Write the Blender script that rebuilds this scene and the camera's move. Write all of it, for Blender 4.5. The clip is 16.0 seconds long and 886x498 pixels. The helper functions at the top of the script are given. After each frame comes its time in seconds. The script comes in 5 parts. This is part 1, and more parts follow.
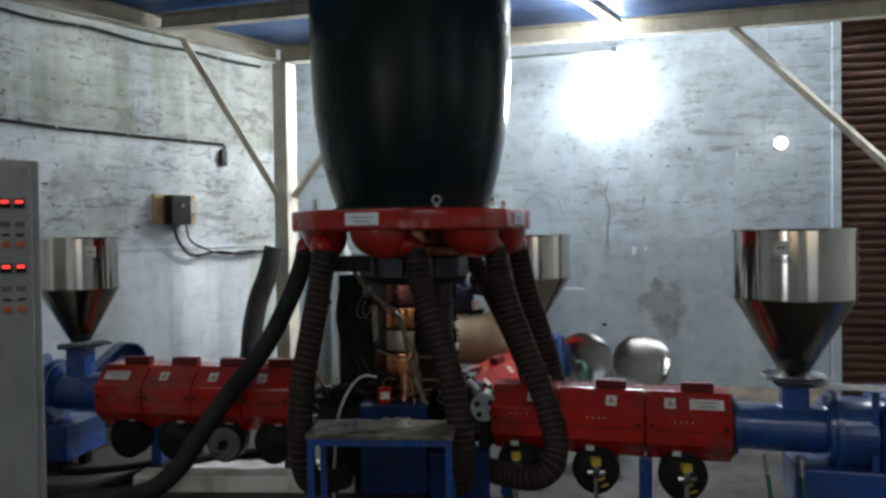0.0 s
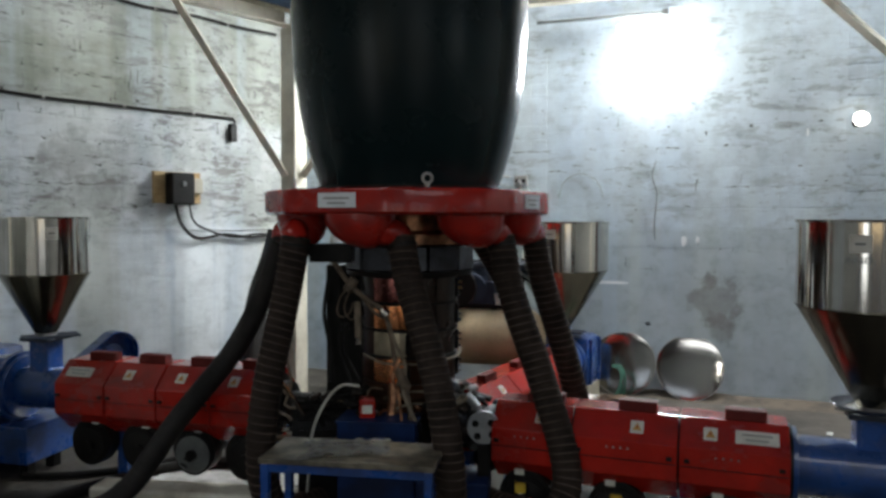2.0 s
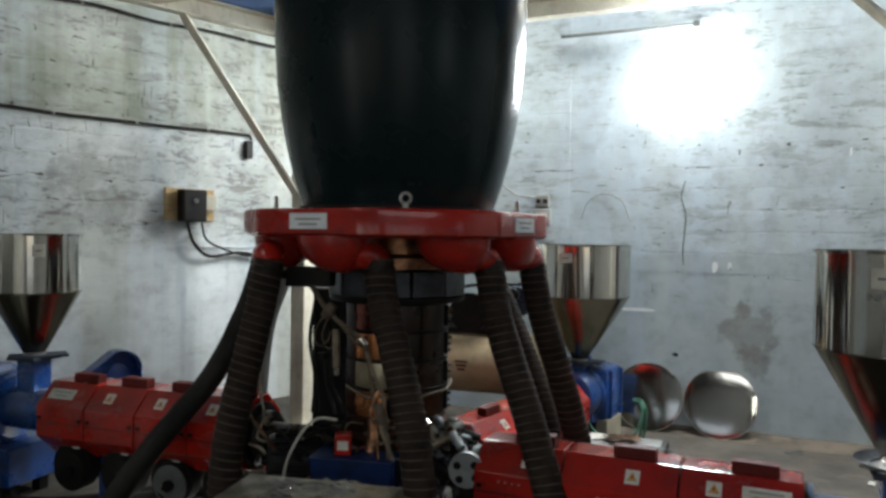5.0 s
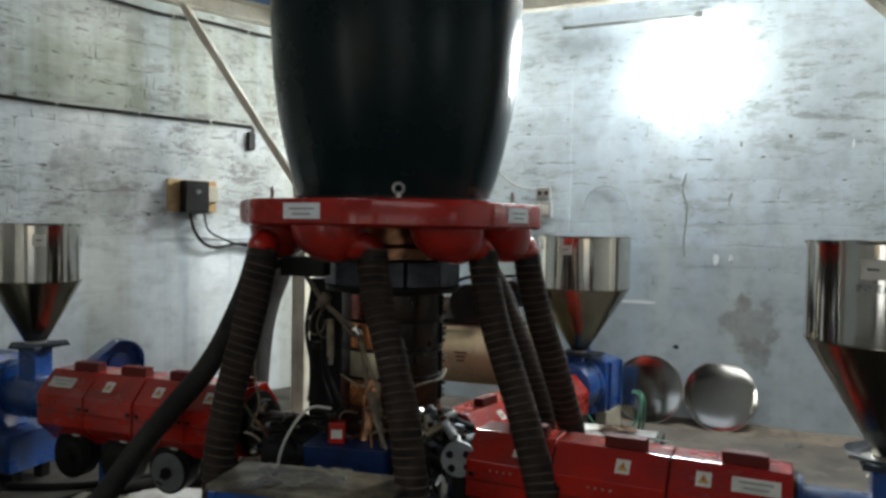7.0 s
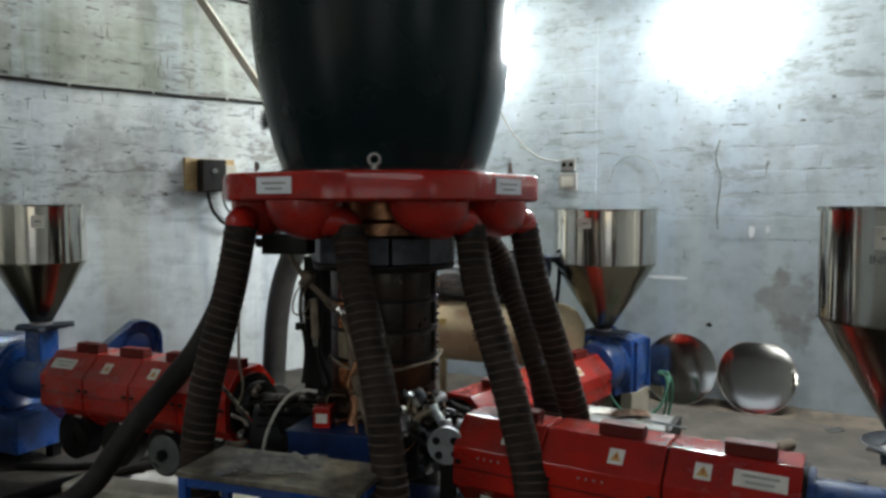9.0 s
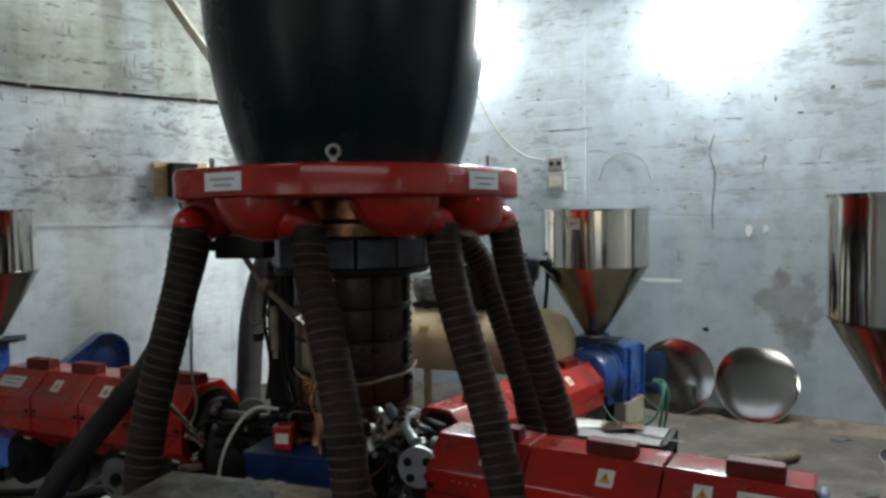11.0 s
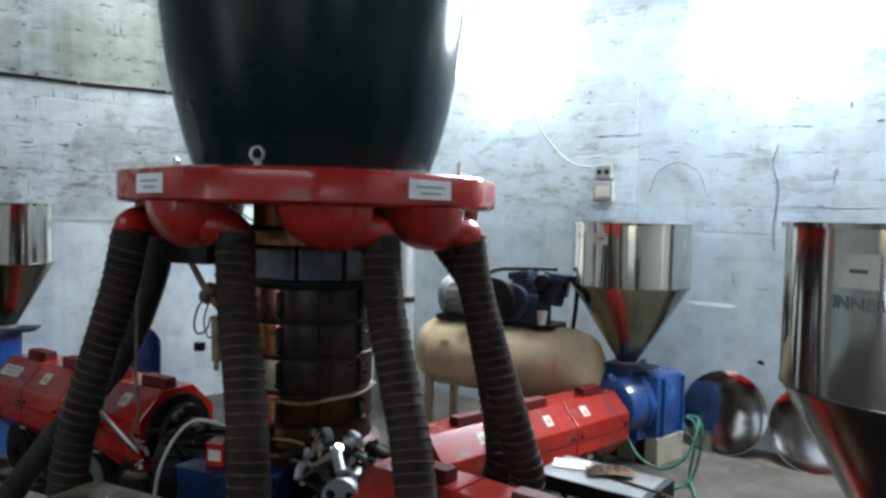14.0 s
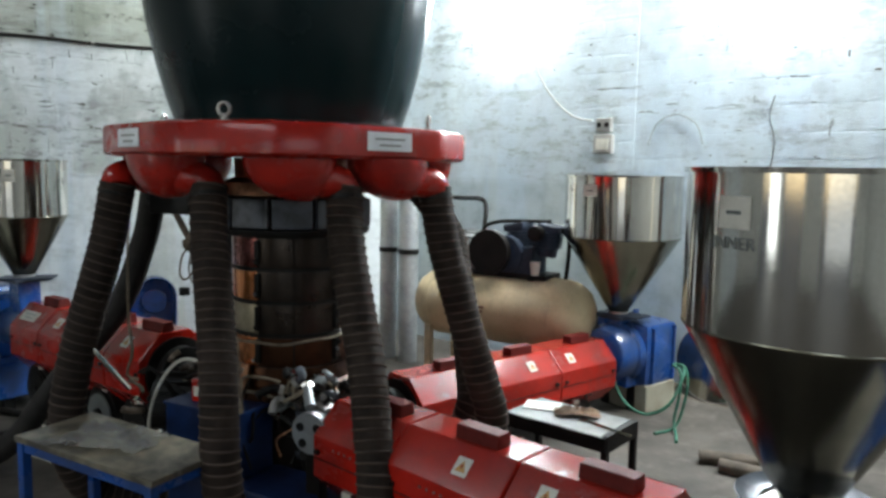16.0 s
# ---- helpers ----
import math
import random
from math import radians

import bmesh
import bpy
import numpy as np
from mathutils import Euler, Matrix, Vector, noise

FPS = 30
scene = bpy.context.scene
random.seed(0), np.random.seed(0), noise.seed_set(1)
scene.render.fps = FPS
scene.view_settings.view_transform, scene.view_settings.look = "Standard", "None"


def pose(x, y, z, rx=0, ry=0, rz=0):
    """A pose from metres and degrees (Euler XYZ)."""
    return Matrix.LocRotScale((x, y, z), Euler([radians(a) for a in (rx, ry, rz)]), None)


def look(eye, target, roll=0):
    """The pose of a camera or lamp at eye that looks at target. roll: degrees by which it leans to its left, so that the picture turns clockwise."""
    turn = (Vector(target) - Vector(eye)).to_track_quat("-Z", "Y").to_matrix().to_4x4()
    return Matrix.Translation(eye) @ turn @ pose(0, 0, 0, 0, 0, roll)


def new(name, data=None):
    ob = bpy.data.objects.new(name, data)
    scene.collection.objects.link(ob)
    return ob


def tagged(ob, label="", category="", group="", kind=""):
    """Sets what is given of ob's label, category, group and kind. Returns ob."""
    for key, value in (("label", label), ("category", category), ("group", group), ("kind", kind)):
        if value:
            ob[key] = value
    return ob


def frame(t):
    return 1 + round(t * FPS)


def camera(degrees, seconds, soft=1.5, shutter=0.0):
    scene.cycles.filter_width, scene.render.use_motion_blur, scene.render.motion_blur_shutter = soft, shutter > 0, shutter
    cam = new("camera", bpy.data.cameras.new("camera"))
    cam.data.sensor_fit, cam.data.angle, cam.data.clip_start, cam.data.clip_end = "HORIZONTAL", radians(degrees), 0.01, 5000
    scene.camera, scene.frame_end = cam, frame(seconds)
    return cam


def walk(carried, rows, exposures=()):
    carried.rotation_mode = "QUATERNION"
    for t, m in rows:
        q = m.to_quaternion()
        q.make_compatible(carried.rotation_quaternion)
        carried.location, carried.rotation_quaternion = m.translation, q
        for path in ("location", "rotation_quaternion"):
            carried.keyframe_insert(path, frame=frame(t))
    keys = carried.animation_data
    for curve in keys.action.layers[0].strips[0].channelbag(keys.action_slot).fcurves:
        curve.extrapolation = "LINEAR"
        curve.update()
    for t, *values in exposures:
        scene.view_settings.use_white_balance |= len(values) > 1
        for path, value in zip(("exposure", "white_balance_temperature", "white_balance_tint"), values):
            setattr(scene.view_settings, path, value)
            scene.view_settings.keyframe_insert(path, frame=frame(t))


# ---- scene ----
cam = camera(62.4, 16.0, soft=3.0)
EXPOSURES = [(0.0, 0.08, 6250, 10), (2.0, 0.17, 6450, 9), (6.5, 0.26, 6600, 6), (9.0, 0.33, 6550, 6), (12.0, 0.36, 6250, 7), (13.5, 0.78, 5850, 6), (15.0, 0.9, 6100, 6), (16.0, 0.9, 6300, 5)]
ROWS = [
    (0.0, -0.002, 0.277, 1.526, 88.82, 0.73, 0.13),
    (0.5, 0.102, 0.470, 1.519, 88.56, 0.50, 1.51),
    (1.0, 0.168, 0.643, 1.521, 88.22, 0.26, 2.57),
    (1.5, 0.219, 0.808, 1.534, 87.74, 0.05, 3.48),
    (2.0, 0.301, 0.975, 1.531, 87.60, -0.13, 4.78),
    (2.5, 0.393, 1.125, 1.541, 87.76, -0.16, 6.43),
    (3.0, 0.449, 1.224, 1.553, 88.23, -0.31, 7.53),
    (3.5, 0.480, 1.261, 1.555, 88.78, -0.50, 8.03),
    (4.0, 0.533, 1.268, 1.564, 88.96, -0.65, 8.50),
    (6.5, 0.614, 1.263, 1.548, 88.91, -1.04, 9.18),
    (7.0, 0.652, 1.266, 1.546, 88.42, -1.03, 9.57),
    (7.5, 0.715, 1.278, 1.536, 87.97, -0.90, 10.29),
    (8.0, 0.840, 1.384, 1.538, 87.38, -0.58, 12.05),
    (8.5, 0.896, 1.455, 1.535, 86.94, -0.27, 13.12),
    (9.0, 0.915, 1.524, 1.531, 86.61, -0.06, 13.99),
    (11.5, 0.962, 1.894, 1.483, 87.49, 0.87, 13.70),
    (12.0, 0.996, 1.988, 1.494, 87.82, 0.60, 15.13),
    (12.5, 1.083, 2.149, 1.499, 88.35, -0.05, 17.83),
    (13.0, 1.247, 2.302, 1.514, 88.30, -0.55, 20.81),
    (13.5, 1.360, 2.321, 1.518, 87.99, -0.96, 22.23),
    (14.0, 1.464, 2.272, 1.525, 87.37, -1.41, 22.92),
    (14.5, 1.540, 2.246, 1.537, 86.32, -1.44, 23.61),
    (15.0, 1.634, 2.250, 1.523, 85.50, -1.26, 24.58),
    (15.5, 1.729, 2.273, 1.509, 84.66, -1.08, 25.64),
    (16.0, 1.780, 2.272, 1.509, 83.95, -1.05, 26.03),
]
walk(cam, [(t, pose(x, y, z, rx, ry, rz)) for t, x, y, z, rx, ry, rz in ROWS], EXPOSURES)
# ---- world ----
world = bpy.data.worlds.new("world")
scene.world = world
world.use_nodes = True
_sky = world.node_tree.nodes.new("ShaderNodeTexSky")
_sky.sky_type, _sky.sun_disc = "NISHITA", False
_sky.sun_elevation, _sky.sun_rotation = radians(42), radians(200)
_bg = world.node_tree.nodes["Background"]
world.node_tree.links.new(_sky.outputs[0], _bg.inputs[0])
_bg.inputs[1].default_value = 0.08


def area_lamp(name, m, w, h, power, color=(1, 1, 1)):
    d = bpy.data.lights.new(name, "AREA")
    d.shape, d.size, d.size_y, d.energy, d.color = "RECTANGLE", w, h, power, color
    ob = new(name, d)
    ob.matrix_world = m
    return ob


# ---- plan ----
LEFT_DIR, LEFT_N = Vector((0.585, 0.811, 0)), Vector((0.811, -0.585, 0))
RIGHT_DIR, RIGHT_N = Vector((0.9685, -0.249, 0)), Vector((-0.249, -0.9685, 0))
CORNER = Vector((-1.595, 8.243, 0))
CORNER_L = CORNER - 0.113 * RIGHT_DIR
AXIS = Vector((-0.2, 4.84, 0))
HALL = 6.2
LEFT_YAW = math.degrees(math.atan2(LEFT_DIR.y, LEFT_DIR.x))
RIGHT_YAW = math.degrees(math.atan2(RIGHT_DIR.y, RIGHT_DIR.x))


# ---- materials ----
def nodes_of(name):
    mat = bpy.data.materials.new(name)
    mat.use_nodes = True
    nt = mat.node_tree
    return mat, nt, nt.nodes["Principled BSDF"]


def ramp(nt, fac, stops):
    n = nt.nodes.new("ShaderNodeValToRGB")
    el = n.color_ramp.elements
    while len(el) < len(stops):
        el.new(0.5)
    for e, (p, c) in zip(el, stops):
        e.position, e.color = p, (*c, 1) if len(c) == 3 else c
    nt.links.new(fac, n.inputs[0])
    return n.outputs[0]


def noise_of(nt, scale, detail=6, rough=0.6, vec=None, stretch=None):
    n = nt.nodes.new("ShaderNodeTexNoise")
    n.inputs["Scale"].default_value = scale
    n.inputs["Detail"].default_value = detail
    n.inputs["Roughness"].default_value = rough
    if vec is None:
        vec = nt.nodes.new("ShaderNodeTexCoord").outputs["Object"]
    if stretch:
        mp = nt.nodes.new("ShaderNodeMapping")
        mp.inputs["Scale"].default_value = stretch
        nt.links.new(vec, mp.inputs[0])
        vec = mp.outputs[0]
    nt.links.new(vec, n.inputs["Vector"])
    return n.outputs["Fac"]


def mix(nt, fac, a, b, mode="MIX"):
    n = nt.nodes.new("ShaderNodeMix")
    n.data_type, n.blend_type = "RGBA", mode
    for i, v in ((0, fac), (6, a), (7, b)):
        if hasattr(v, "is_output"):
            nt.links.new(v, n.inputs[i])
        else:
            n.inputs[i].default_value = v if i == 0 else (*v, 1)
    return n.outputs[2]


def bump(nt, bsdf, height, strength=0.3, dist=0.01):
    n = nt.nodes.new("ShaderNodeBump")
    n.inputs["Strength"].default_value, n.inputs["Distance"].default_value = strength, dist
    nt.links.new(height, n.inputs["Height"])
    nt.links.new(n.outputs[0], bsdf.inputs["Normal"])


def surface(name, base, dark, rough=0.5, metal=0.0, scale=8.0, grain=60.0, relief=0.15, coat=0.0, wear=0.5, rough2=None):
    """A surface with two scales of variation: blotches of wear and a fine grain."""
    mat, nt, b = nodes_of(name)
    big, fine = noise_of(nt, scale), noise_of(nt, grain, 4)
    c = ramp(nt, big, [(0.5 - 0.25 * wear, dark), (0.5 + 0.15 * wear, base)])
    c = mix(nt, 0.18, c, ramp(nt, fine, [(0.3, tuple(v * 0.6 for v in base)), (0.7, tuple(min(1, v * 1.25) for v in base))]))
    nt.links.new(c, b.inputs["Base Color"])
    r2 = rough2 if rough2 is not None else min(1, rough + 0.2)
    rr = ramp(nt, big, [(0.3, (r2,) * 3), (0.65, (rough,) * 3)])
    nt.links.new(rr, b.inputs["Roughness"])
    b.inputs["Metallic"].default_value = metal
    b.inputs["Coat Weight"].default_value = coat
    b.inputs["Coat Roughness"].default_value = 0.09
    if relief:
        bump(nt, b, fine, relief, 0.004)
    return mat


def grime(mat, tone, scale, low, high, amount, stretch=(1, 1, 1)):
    """Lays oily smudges or dust of one tone over a finished surface, and dulls it there."""
    nt = mat.node_tree
    bsdf = nt.nodes["Principled BSDF"]
    base, rough = bsdf.inputs["Base Color"].links[0].from_socket, bsdf.inputs["Roughness"].links[0].from_socket
    f = ramp(nt, noise_of(nt, scale, 10, 0.68, None, stretch), [(low, (amount,) * 3), (high, (0,) * 3)])
    nt.links.new(mix(nt, f, base, tone), bsdf.inputs["Base Color"])
    nt.links.new(mix(nt, f, rough, (0.7,) * 3), bsdf.inputs["Roughness"])


def dust_and_shade(mat, tone):
    """Thin patchy brown dust on the faces that look upwards, with the deck's shade painted into its tone."""
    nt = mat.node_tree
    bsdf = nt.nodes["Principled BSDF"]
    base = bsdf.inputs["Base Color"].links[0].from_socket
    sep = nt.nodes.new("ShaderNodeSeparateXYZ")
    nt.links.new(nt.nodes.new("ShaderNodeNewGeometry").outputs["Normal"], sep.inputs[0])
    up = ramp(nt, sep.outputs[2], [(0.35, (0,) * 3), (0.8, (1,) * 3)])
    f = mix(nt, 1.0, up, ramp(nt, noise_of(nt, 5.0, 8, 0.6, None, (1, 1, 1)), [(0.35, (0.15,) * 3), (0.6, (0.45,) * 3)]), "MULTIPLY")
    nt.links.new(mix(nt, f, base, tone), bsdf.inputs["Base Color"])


def glow(name, color, strength):
    mat, nt, b = nodes_of(name)
    b.inputs["Base Color"].default_value = (*color, 1)
    b.inputs["Emission Color"].default_value = (*color, 1)
    b.inputs["Emission Strength"].default_value = strength
    return mat


def masonry(name, tint, stain, age, lower_tone, cable_line=9.0, blots=(), relief=0.014, runs=0.5, depth=0.35):
    """Whitewash over block work: clouded paint, sooty patches, drips, stains; greyer above cable_line; blots are (x, y, z, radius) stains."""
    mat, nt, b = nodes_of(name)
    co = nt.nodes.new("ShaderNodeNewGeometry").outputs["Position"]
    patches = noise_of(nt, 1.1, 9, 0.62, co)
    clouds = noise_of(nt, 2.6, 7, 0.6, co)
    drip = noise_of(nt, 2.6, 5, 0.55, co, (1.0, 1.0, 0.10))
    smoke = noise_of(nt, 1.9, 8, 0.58, co, (0.8, 0.8, 1.5))
    flake = noise_of(nt, 6.0, 12, 0.70, co, (0.5, 0.5, 1.9))
    speck = noise_of(nt, 19.0, 8, 0.7, co, (0.6, 0.6, 1.3))
    fine = noise_of(nt, 80.0, 5, 0.6, co)
    sep = nt.nodes.new("ShaderNodeSeparateXYZ")
    nt.links.new(co, sep.inputs[0])

    def band(z0, z1, a, c):
        n = nt.nodes.new("ShaderNodeMapRange")
        for k, v in enumerate((z0, z1, a, c)):
            n.inputs[k + 1].default_value = v
        nt.links.new(sep.outputs[2], n.inputs[0])
        return n.outputs[0]

    c = ramp(nt, clouds, [(0.36, tuple(v * 0.80 for v in tint)), (0.62, tint)])
    old = mix(nt, ramp(nt, smoke, [(0.42, (0.95,) * 3), (0.68, (0.38,) * 3)]), c, tuple(v * w for v, w in zip(stain, (0.62, 0.64, 0.55))))
    c = mix(nt, band(cable_line - 0.03, cable_line + 0.06, 0.0, 1.0), c, old)
    c = mix(nt, ramp(nt, patches, [(0.40, (age,) * 3), (0.54, (0,) * 3)]), c, stain)
    c = mix(nt, ramp(nt, drip, [(0.55, (0,) * 3), (0.70, (0.34,) * 3)]), c, tuple(v * w for v, w in zip(tint, (0.78, 0.74, 0.62))))
    # second tone up to breast height: left wall repainted, right wall darker
    c = mix(nt, band(1.41, 1.47, 0.72, 0.0), c, ramp(nt, clouds, [(0.35, tuple(v * 0.85 for v in lower_tone)), (0.65, lower_tone)]))
    run = noise_of(nt, 2.2, 4, 0.55, co, (1.0, 1.0, 0.035))
    low = band(1.41, 1.7, 1.3, 0.6)
    c = mix(nt, mix(nt, 1.0, ramp(nt, run, [(0.52, (0,) * 3), (0.60, (runs,) * 3)]), low, "MULTIPLY"), c, tuple(v * w for v, w in zip(tint, (0.86, 0.845, 0.74))))
    c = mix(nt, mix(nt, 1.0, ramp(nt, run, [(0.38, (runs,) * 3), (0.45, (0,) * 3)]), low, "MULTIPLY"), c, tuple(v * w for v, w in zip(tint, (0.72, 0.79, 0.88))))
    worn = mix(nt, 1.0, ramp(nt, patches, [(0.42, (1,) * 3), (0.58, (0.2,) * 3)]), band(1.41, 1.5, 0.15, 1.0), "MULTIPLY")
    spots = mix(nt, 1.0, ramp(nt, flake, [(0.40, (1.15 * age,) * 3), (0.47, (0,) * 3)]), worn, "MULTIPLY")
    c = mix(nt, spots, c, (0.17, 0.165, 0.15))
    c = mix(nt, mix(nt, 1.0, ramp(nt, speck, [(0.37, (1.1 * age,) * 3), (0.44, (0,) * 3)]), worn, "MULTIPLY"), c, (0.12, 0.115, 0.11))
    ragged = noise_of(nt, 7.0, 12, 0.62, co)
    for x, y, z, r in blots:
        d = nt.nodes.new("ShaderNodeVectorMath")
        d.operation = "DISTANCE"
        nt.links.new(co, d.inputs[0])
        d.inputs[1].default_value = (x, y, z)
        n = nt.nodes.new("ShaderNodeMath")
        n.operation = "MULTIPLY_ADD"
        n.inputs[1].default_value, n.inputs[2].default_value = 2.6 * r, -1.3 * r
        nt.links.new(ragged, n.inputs[0])
        a = nt.nodes.new("ShaderNodeMath")
        a.operation = "ADD"
        nt.links.new(d.outputs[1], a.inputs[0])
        nt.links.new(n.outputs[0], a.inputs[1])
        m = nt.nodes.new("ShaderNodeMapRange")
        for k, v in enumerate((0.72 * r, 1.15 * r, depth, 0.0)):
            m.inputs[k + 1].default_value = v
        nt.links.new(a.outputs[0], m.inputs[0])
        c = mix(nt, m.outputs[0], c, (0.21, 0.20, 0.175))
    c = mix(nt, 0.38, c, mix(nt, 1.0, c, ramp(nt, ragged, [(0.36, (0.52,) * 3), (0.50, (0.92,) * 3), (0.64, (1.0,) * 3)]), "MULTIPLY"))
    nt.links.new(c, b.inputs["Base Color"])
    b.inputs["Roughness"].default_value = 0.8
    h = mix(nt, 0.4, ramp(nt, flake, [(0.28, (0,) * 3), (0.55, (1,) * 3)]), ramp(nt, clouds, [(0.3, (0,) * 3), (0.7, (1,) * 3)]))
    h = mix(nt, 0.15, h, fine)
    bump(nt, b, h, 0.4, relief)
    return mat


M_WALL_L = masonry("whitewash_left", (0.58, 0.61, 0.61), (0.30, 0.31, 0.28), 0.75, (0.76, 0.80, 0.81), 2.4, [(-3.05, 6.40, 1.98, 0.22), (-2.95, 6.55, 1.72, 0.2), (-3.40, 5.90, 2.72, 0.12)], 0.016, 0.5)
RB = [(3.77, 0.83, 0.21), (3.75, 0.99, 0.08), (3.84, 0.62, 0.12)]
M_WALL_R = masonry("whitewash_right", (0.62, 0.71, 0.77), (0.42, 0.48, 0.51), 0.45, (0.43, 0.49, 0.52), 9.0, [tuple(CORNER + RIGHT_DIR * x + Vector((0, 0, z))) + (r,) for x, z, r in RB], 0.004, 0.3, 0.5)
M_FLOOR = surface("concrete_floor", (0.062, 0.052, 0.040), (0.02, 0.017, 0.014), 0.66, 0, 2.6, 40, 0.3, wear=0.75)
M_CREAM = surface("cream_paint", (0.70, 0.66, 0.54), (0.5, 0.46, 0.36), 0.45, 0, 3, 50, 0.1)
M_DECK = surface("deck_blue", (0.08, 0.19, 0.48), (0.05, 0.12, 0.30), 0.35, 0, 3, 50, 0.2)
M_RED = surface("red_paint", (0.44, 0.017, 0.009), (0.23, 0.010, 0.006), 0.13, 0, 4, 90, 0.02, 0.35, 0.7, 0.3)
M_RED_D = surface("red_paint_ring", (0.40, 0.018, 0.010), (0.22, 0.011, 0.008), 0.2, 0, 4, 90, 0.04, 0.3, 0.6, 0.34)
for m_ in (M_RED, M_RED_D):
    m_.node_tree.nodes["Principled BSDF"].inputs["Specular IOR Level"].default_value = 0.3
M_RED_H = surface("handle_red", (0.12, 0.011, 0.008), (0.06, 0.007, 0.005), 0.5, 0, 6, 90, 0.06, 0.0, 0.7)
M_RED_H.node_tree.nodes["Principled BSDF"].inputs["Specular IOR Level"].default_value = 0.2
M_BLUE = surface("blue_paint", (0.018, 0.078, 0.30), (0.009, 0.03, 0.10), 0.2, 0, 5, 90, 0.08, 0.6, 0.7)
M_STEEL = surface("polished_steel", (0.74, 0.71, 0.65), (0.56, 0.53, 0.48), 0.07, 1.0, 2.5, 120, 0.015, wear=0.6, rough2=0.15)
# hopper cones: stain, plus the dark floor's reflection painted in as darker steel
M_STEEL_C = surface("stained_shaded_steel", (0.28, 0.265, 0.215), (0.16, 0.15, 0.115), 0.13, 1.0, 3.0, 120, 0.02, wear=0.7, rough2=0.28)
M_PAINT = surface("fresh_white_paint", (0.86, 0.88, 0.88), (0.74, 0.76, 0.76), 0.35, 0, 9, 90, 0.05)
M_STEEL_IN = surface("dull_steel", (0.5, 0.48, 0.45), (0.33, 0.31, 0.29), 0.35, 1.0, 4, 120, 0.04)
M_LID = surface("worn_lid_steel", (0.50, 0.48, 0.44), (0.38, 0.37, 0.35), 0.06, 1.0, 2.2, 90, 0.02, wear=1.0, rough2=0.15)
M_FILM = surface("black_film", (0.0038, 0.0155, 0.017), (0.0025, 0.009, 0.0105), 0.20, 0, 1.2, 12, 0.02, 0.0, 0.5, 0.34)
M_FILM.node_tree.nodes["Principled BSDF"].inputs["Specular IOR Level"].default_value = 0.22
M_HOSE = surface("hose_fabric", (0.029, 0.0195, 0.0145), (0.015, 0.011, 0.009), 0.75, 0, 9, 120, 0.25)
M_RIB = surface("dusty_rib", (0.085, 0.060, 0.045), (0.034, 0.025, 0.02), 0.8, 0, 5, 120, 0.2)
M_HOSE_S = surface("hose_smooth", (0.022, 0.019, 0.017), (0.012, 0.011, 0.010), 0.6, 0, 6, 90, 0.15)
M_BLACK = surface("black_metal", (0.0085, 0.0072, 0.006), (0.0045, 0.004, 0.0035), 0.42, 0.0, 6, 80, 0.1)
M_DIE = surface("scorched_steel", (0.040, 0.028, 0.021), (0.014, 0.010, 0.008), 0.26, 0.6, 6, 80, 0.2)
M_COPPER = surface("copper_band", (0.88, 0.36, 0.15), (0.56, 0.20, 0.09), 0.15, 1.0, 6, 90, 0.08)
M_WHITE = surface("white_sticker", (0.66, 0.63, 0.55), (0.48, 0.45, 0.38), 0.5, 0, 9, 90, 0.02)
M_TANK = surface("cream_tank", (0.53, 0.42, 0.25), (0.43, 0.335, 0.20), 0.7, 0, 4, 60, 0.08)
M_RUBBER = surface("black_rubber", (0.014, 0.012, 0.0105), (0.009, 0.008, 0.007), 0.6, 0, 10, 90, 0.1)
M_GREY = surface("grey_cabinet", (0.34, 0.34, 0.31), (0.26, 0.26, 0.24), 0.45, 0, 2, 80, 0.06)
M_BROWN = surface("shutter_brown", (0.16, 0.075, 0.05), (0.09, 0.045, 0.03), 0.55, 0, 3, 60, 0.15)
M_BEIGE = surface("beige_panel", (0.34, 0.315, 0.24), (0.25, 0.225, 0.17), 0.5, 0, 3, 60, 0.08)
M_TOP = surface("scratched_sheet", (0.17, 0.145, 0.10), (0.035, 0.03, 0.024), 0.30, 0.0, 9, 60, 0.2, wear=0.45)
M_DULL_W = surface("dusty_plastic", (0.60, 0.58, 0.54), (0.40, 0.38, 0.34), 0.4, 0, 6, 60, 0.1)
M_TRAY = surface("dull_tray", (0.20, 0.195, 0.185), (0.10, 0.097, 0.09), 0.4, 0.2, 5, 60, 0.1)
M_GREEN = surface("green_hose", (0.03, 0.13, 0.08), (0.02, 0.08, 0.05), 0.45, 0, 8, 60, 0.05)
M_WOOD = surface("raw_wood", (0.46, 0.33, 0.16), (0.28, 0.18, 0.08), 0.7, 0, 12, 60, 0.2)
M_DAY = glow("daylight", (0.93, 0.97, 1.0), 14.0)
M_TUBE = glow("tube_glow", (0.95, 0.98, 1.0), 60.0)
M_HOSE_G = surface("duct_grey", (0.04, 0.039, 0.036), (0.024, 0.023, 0.021), 0.5, 0, 6, 60, 0.1)
M_HEATER = surface("heater_block", (0.085, 0.09, 0.105), (0.035, 0.034, 0.036), 0.3, 0.5, 9, 60, 0.1)
M_WIRE = surface("braided_wire", (0.14, 0.10, 0.065), (0.06, 0.045, 0.03), 0.6, 0, 20, 120, 0.2)
M_BRASS = surface("brass", (0.6, 0.42, 0.16), (0.35, 0.23, 0.1), 0.3, 1.0, 12, 80, 0.1)
M_DISC = surface("grey_disc", (0.14, 0.15, 0.14), (0.09, 0.09, 0.09), 0.5, 0.2, 6, 80, 0.1)
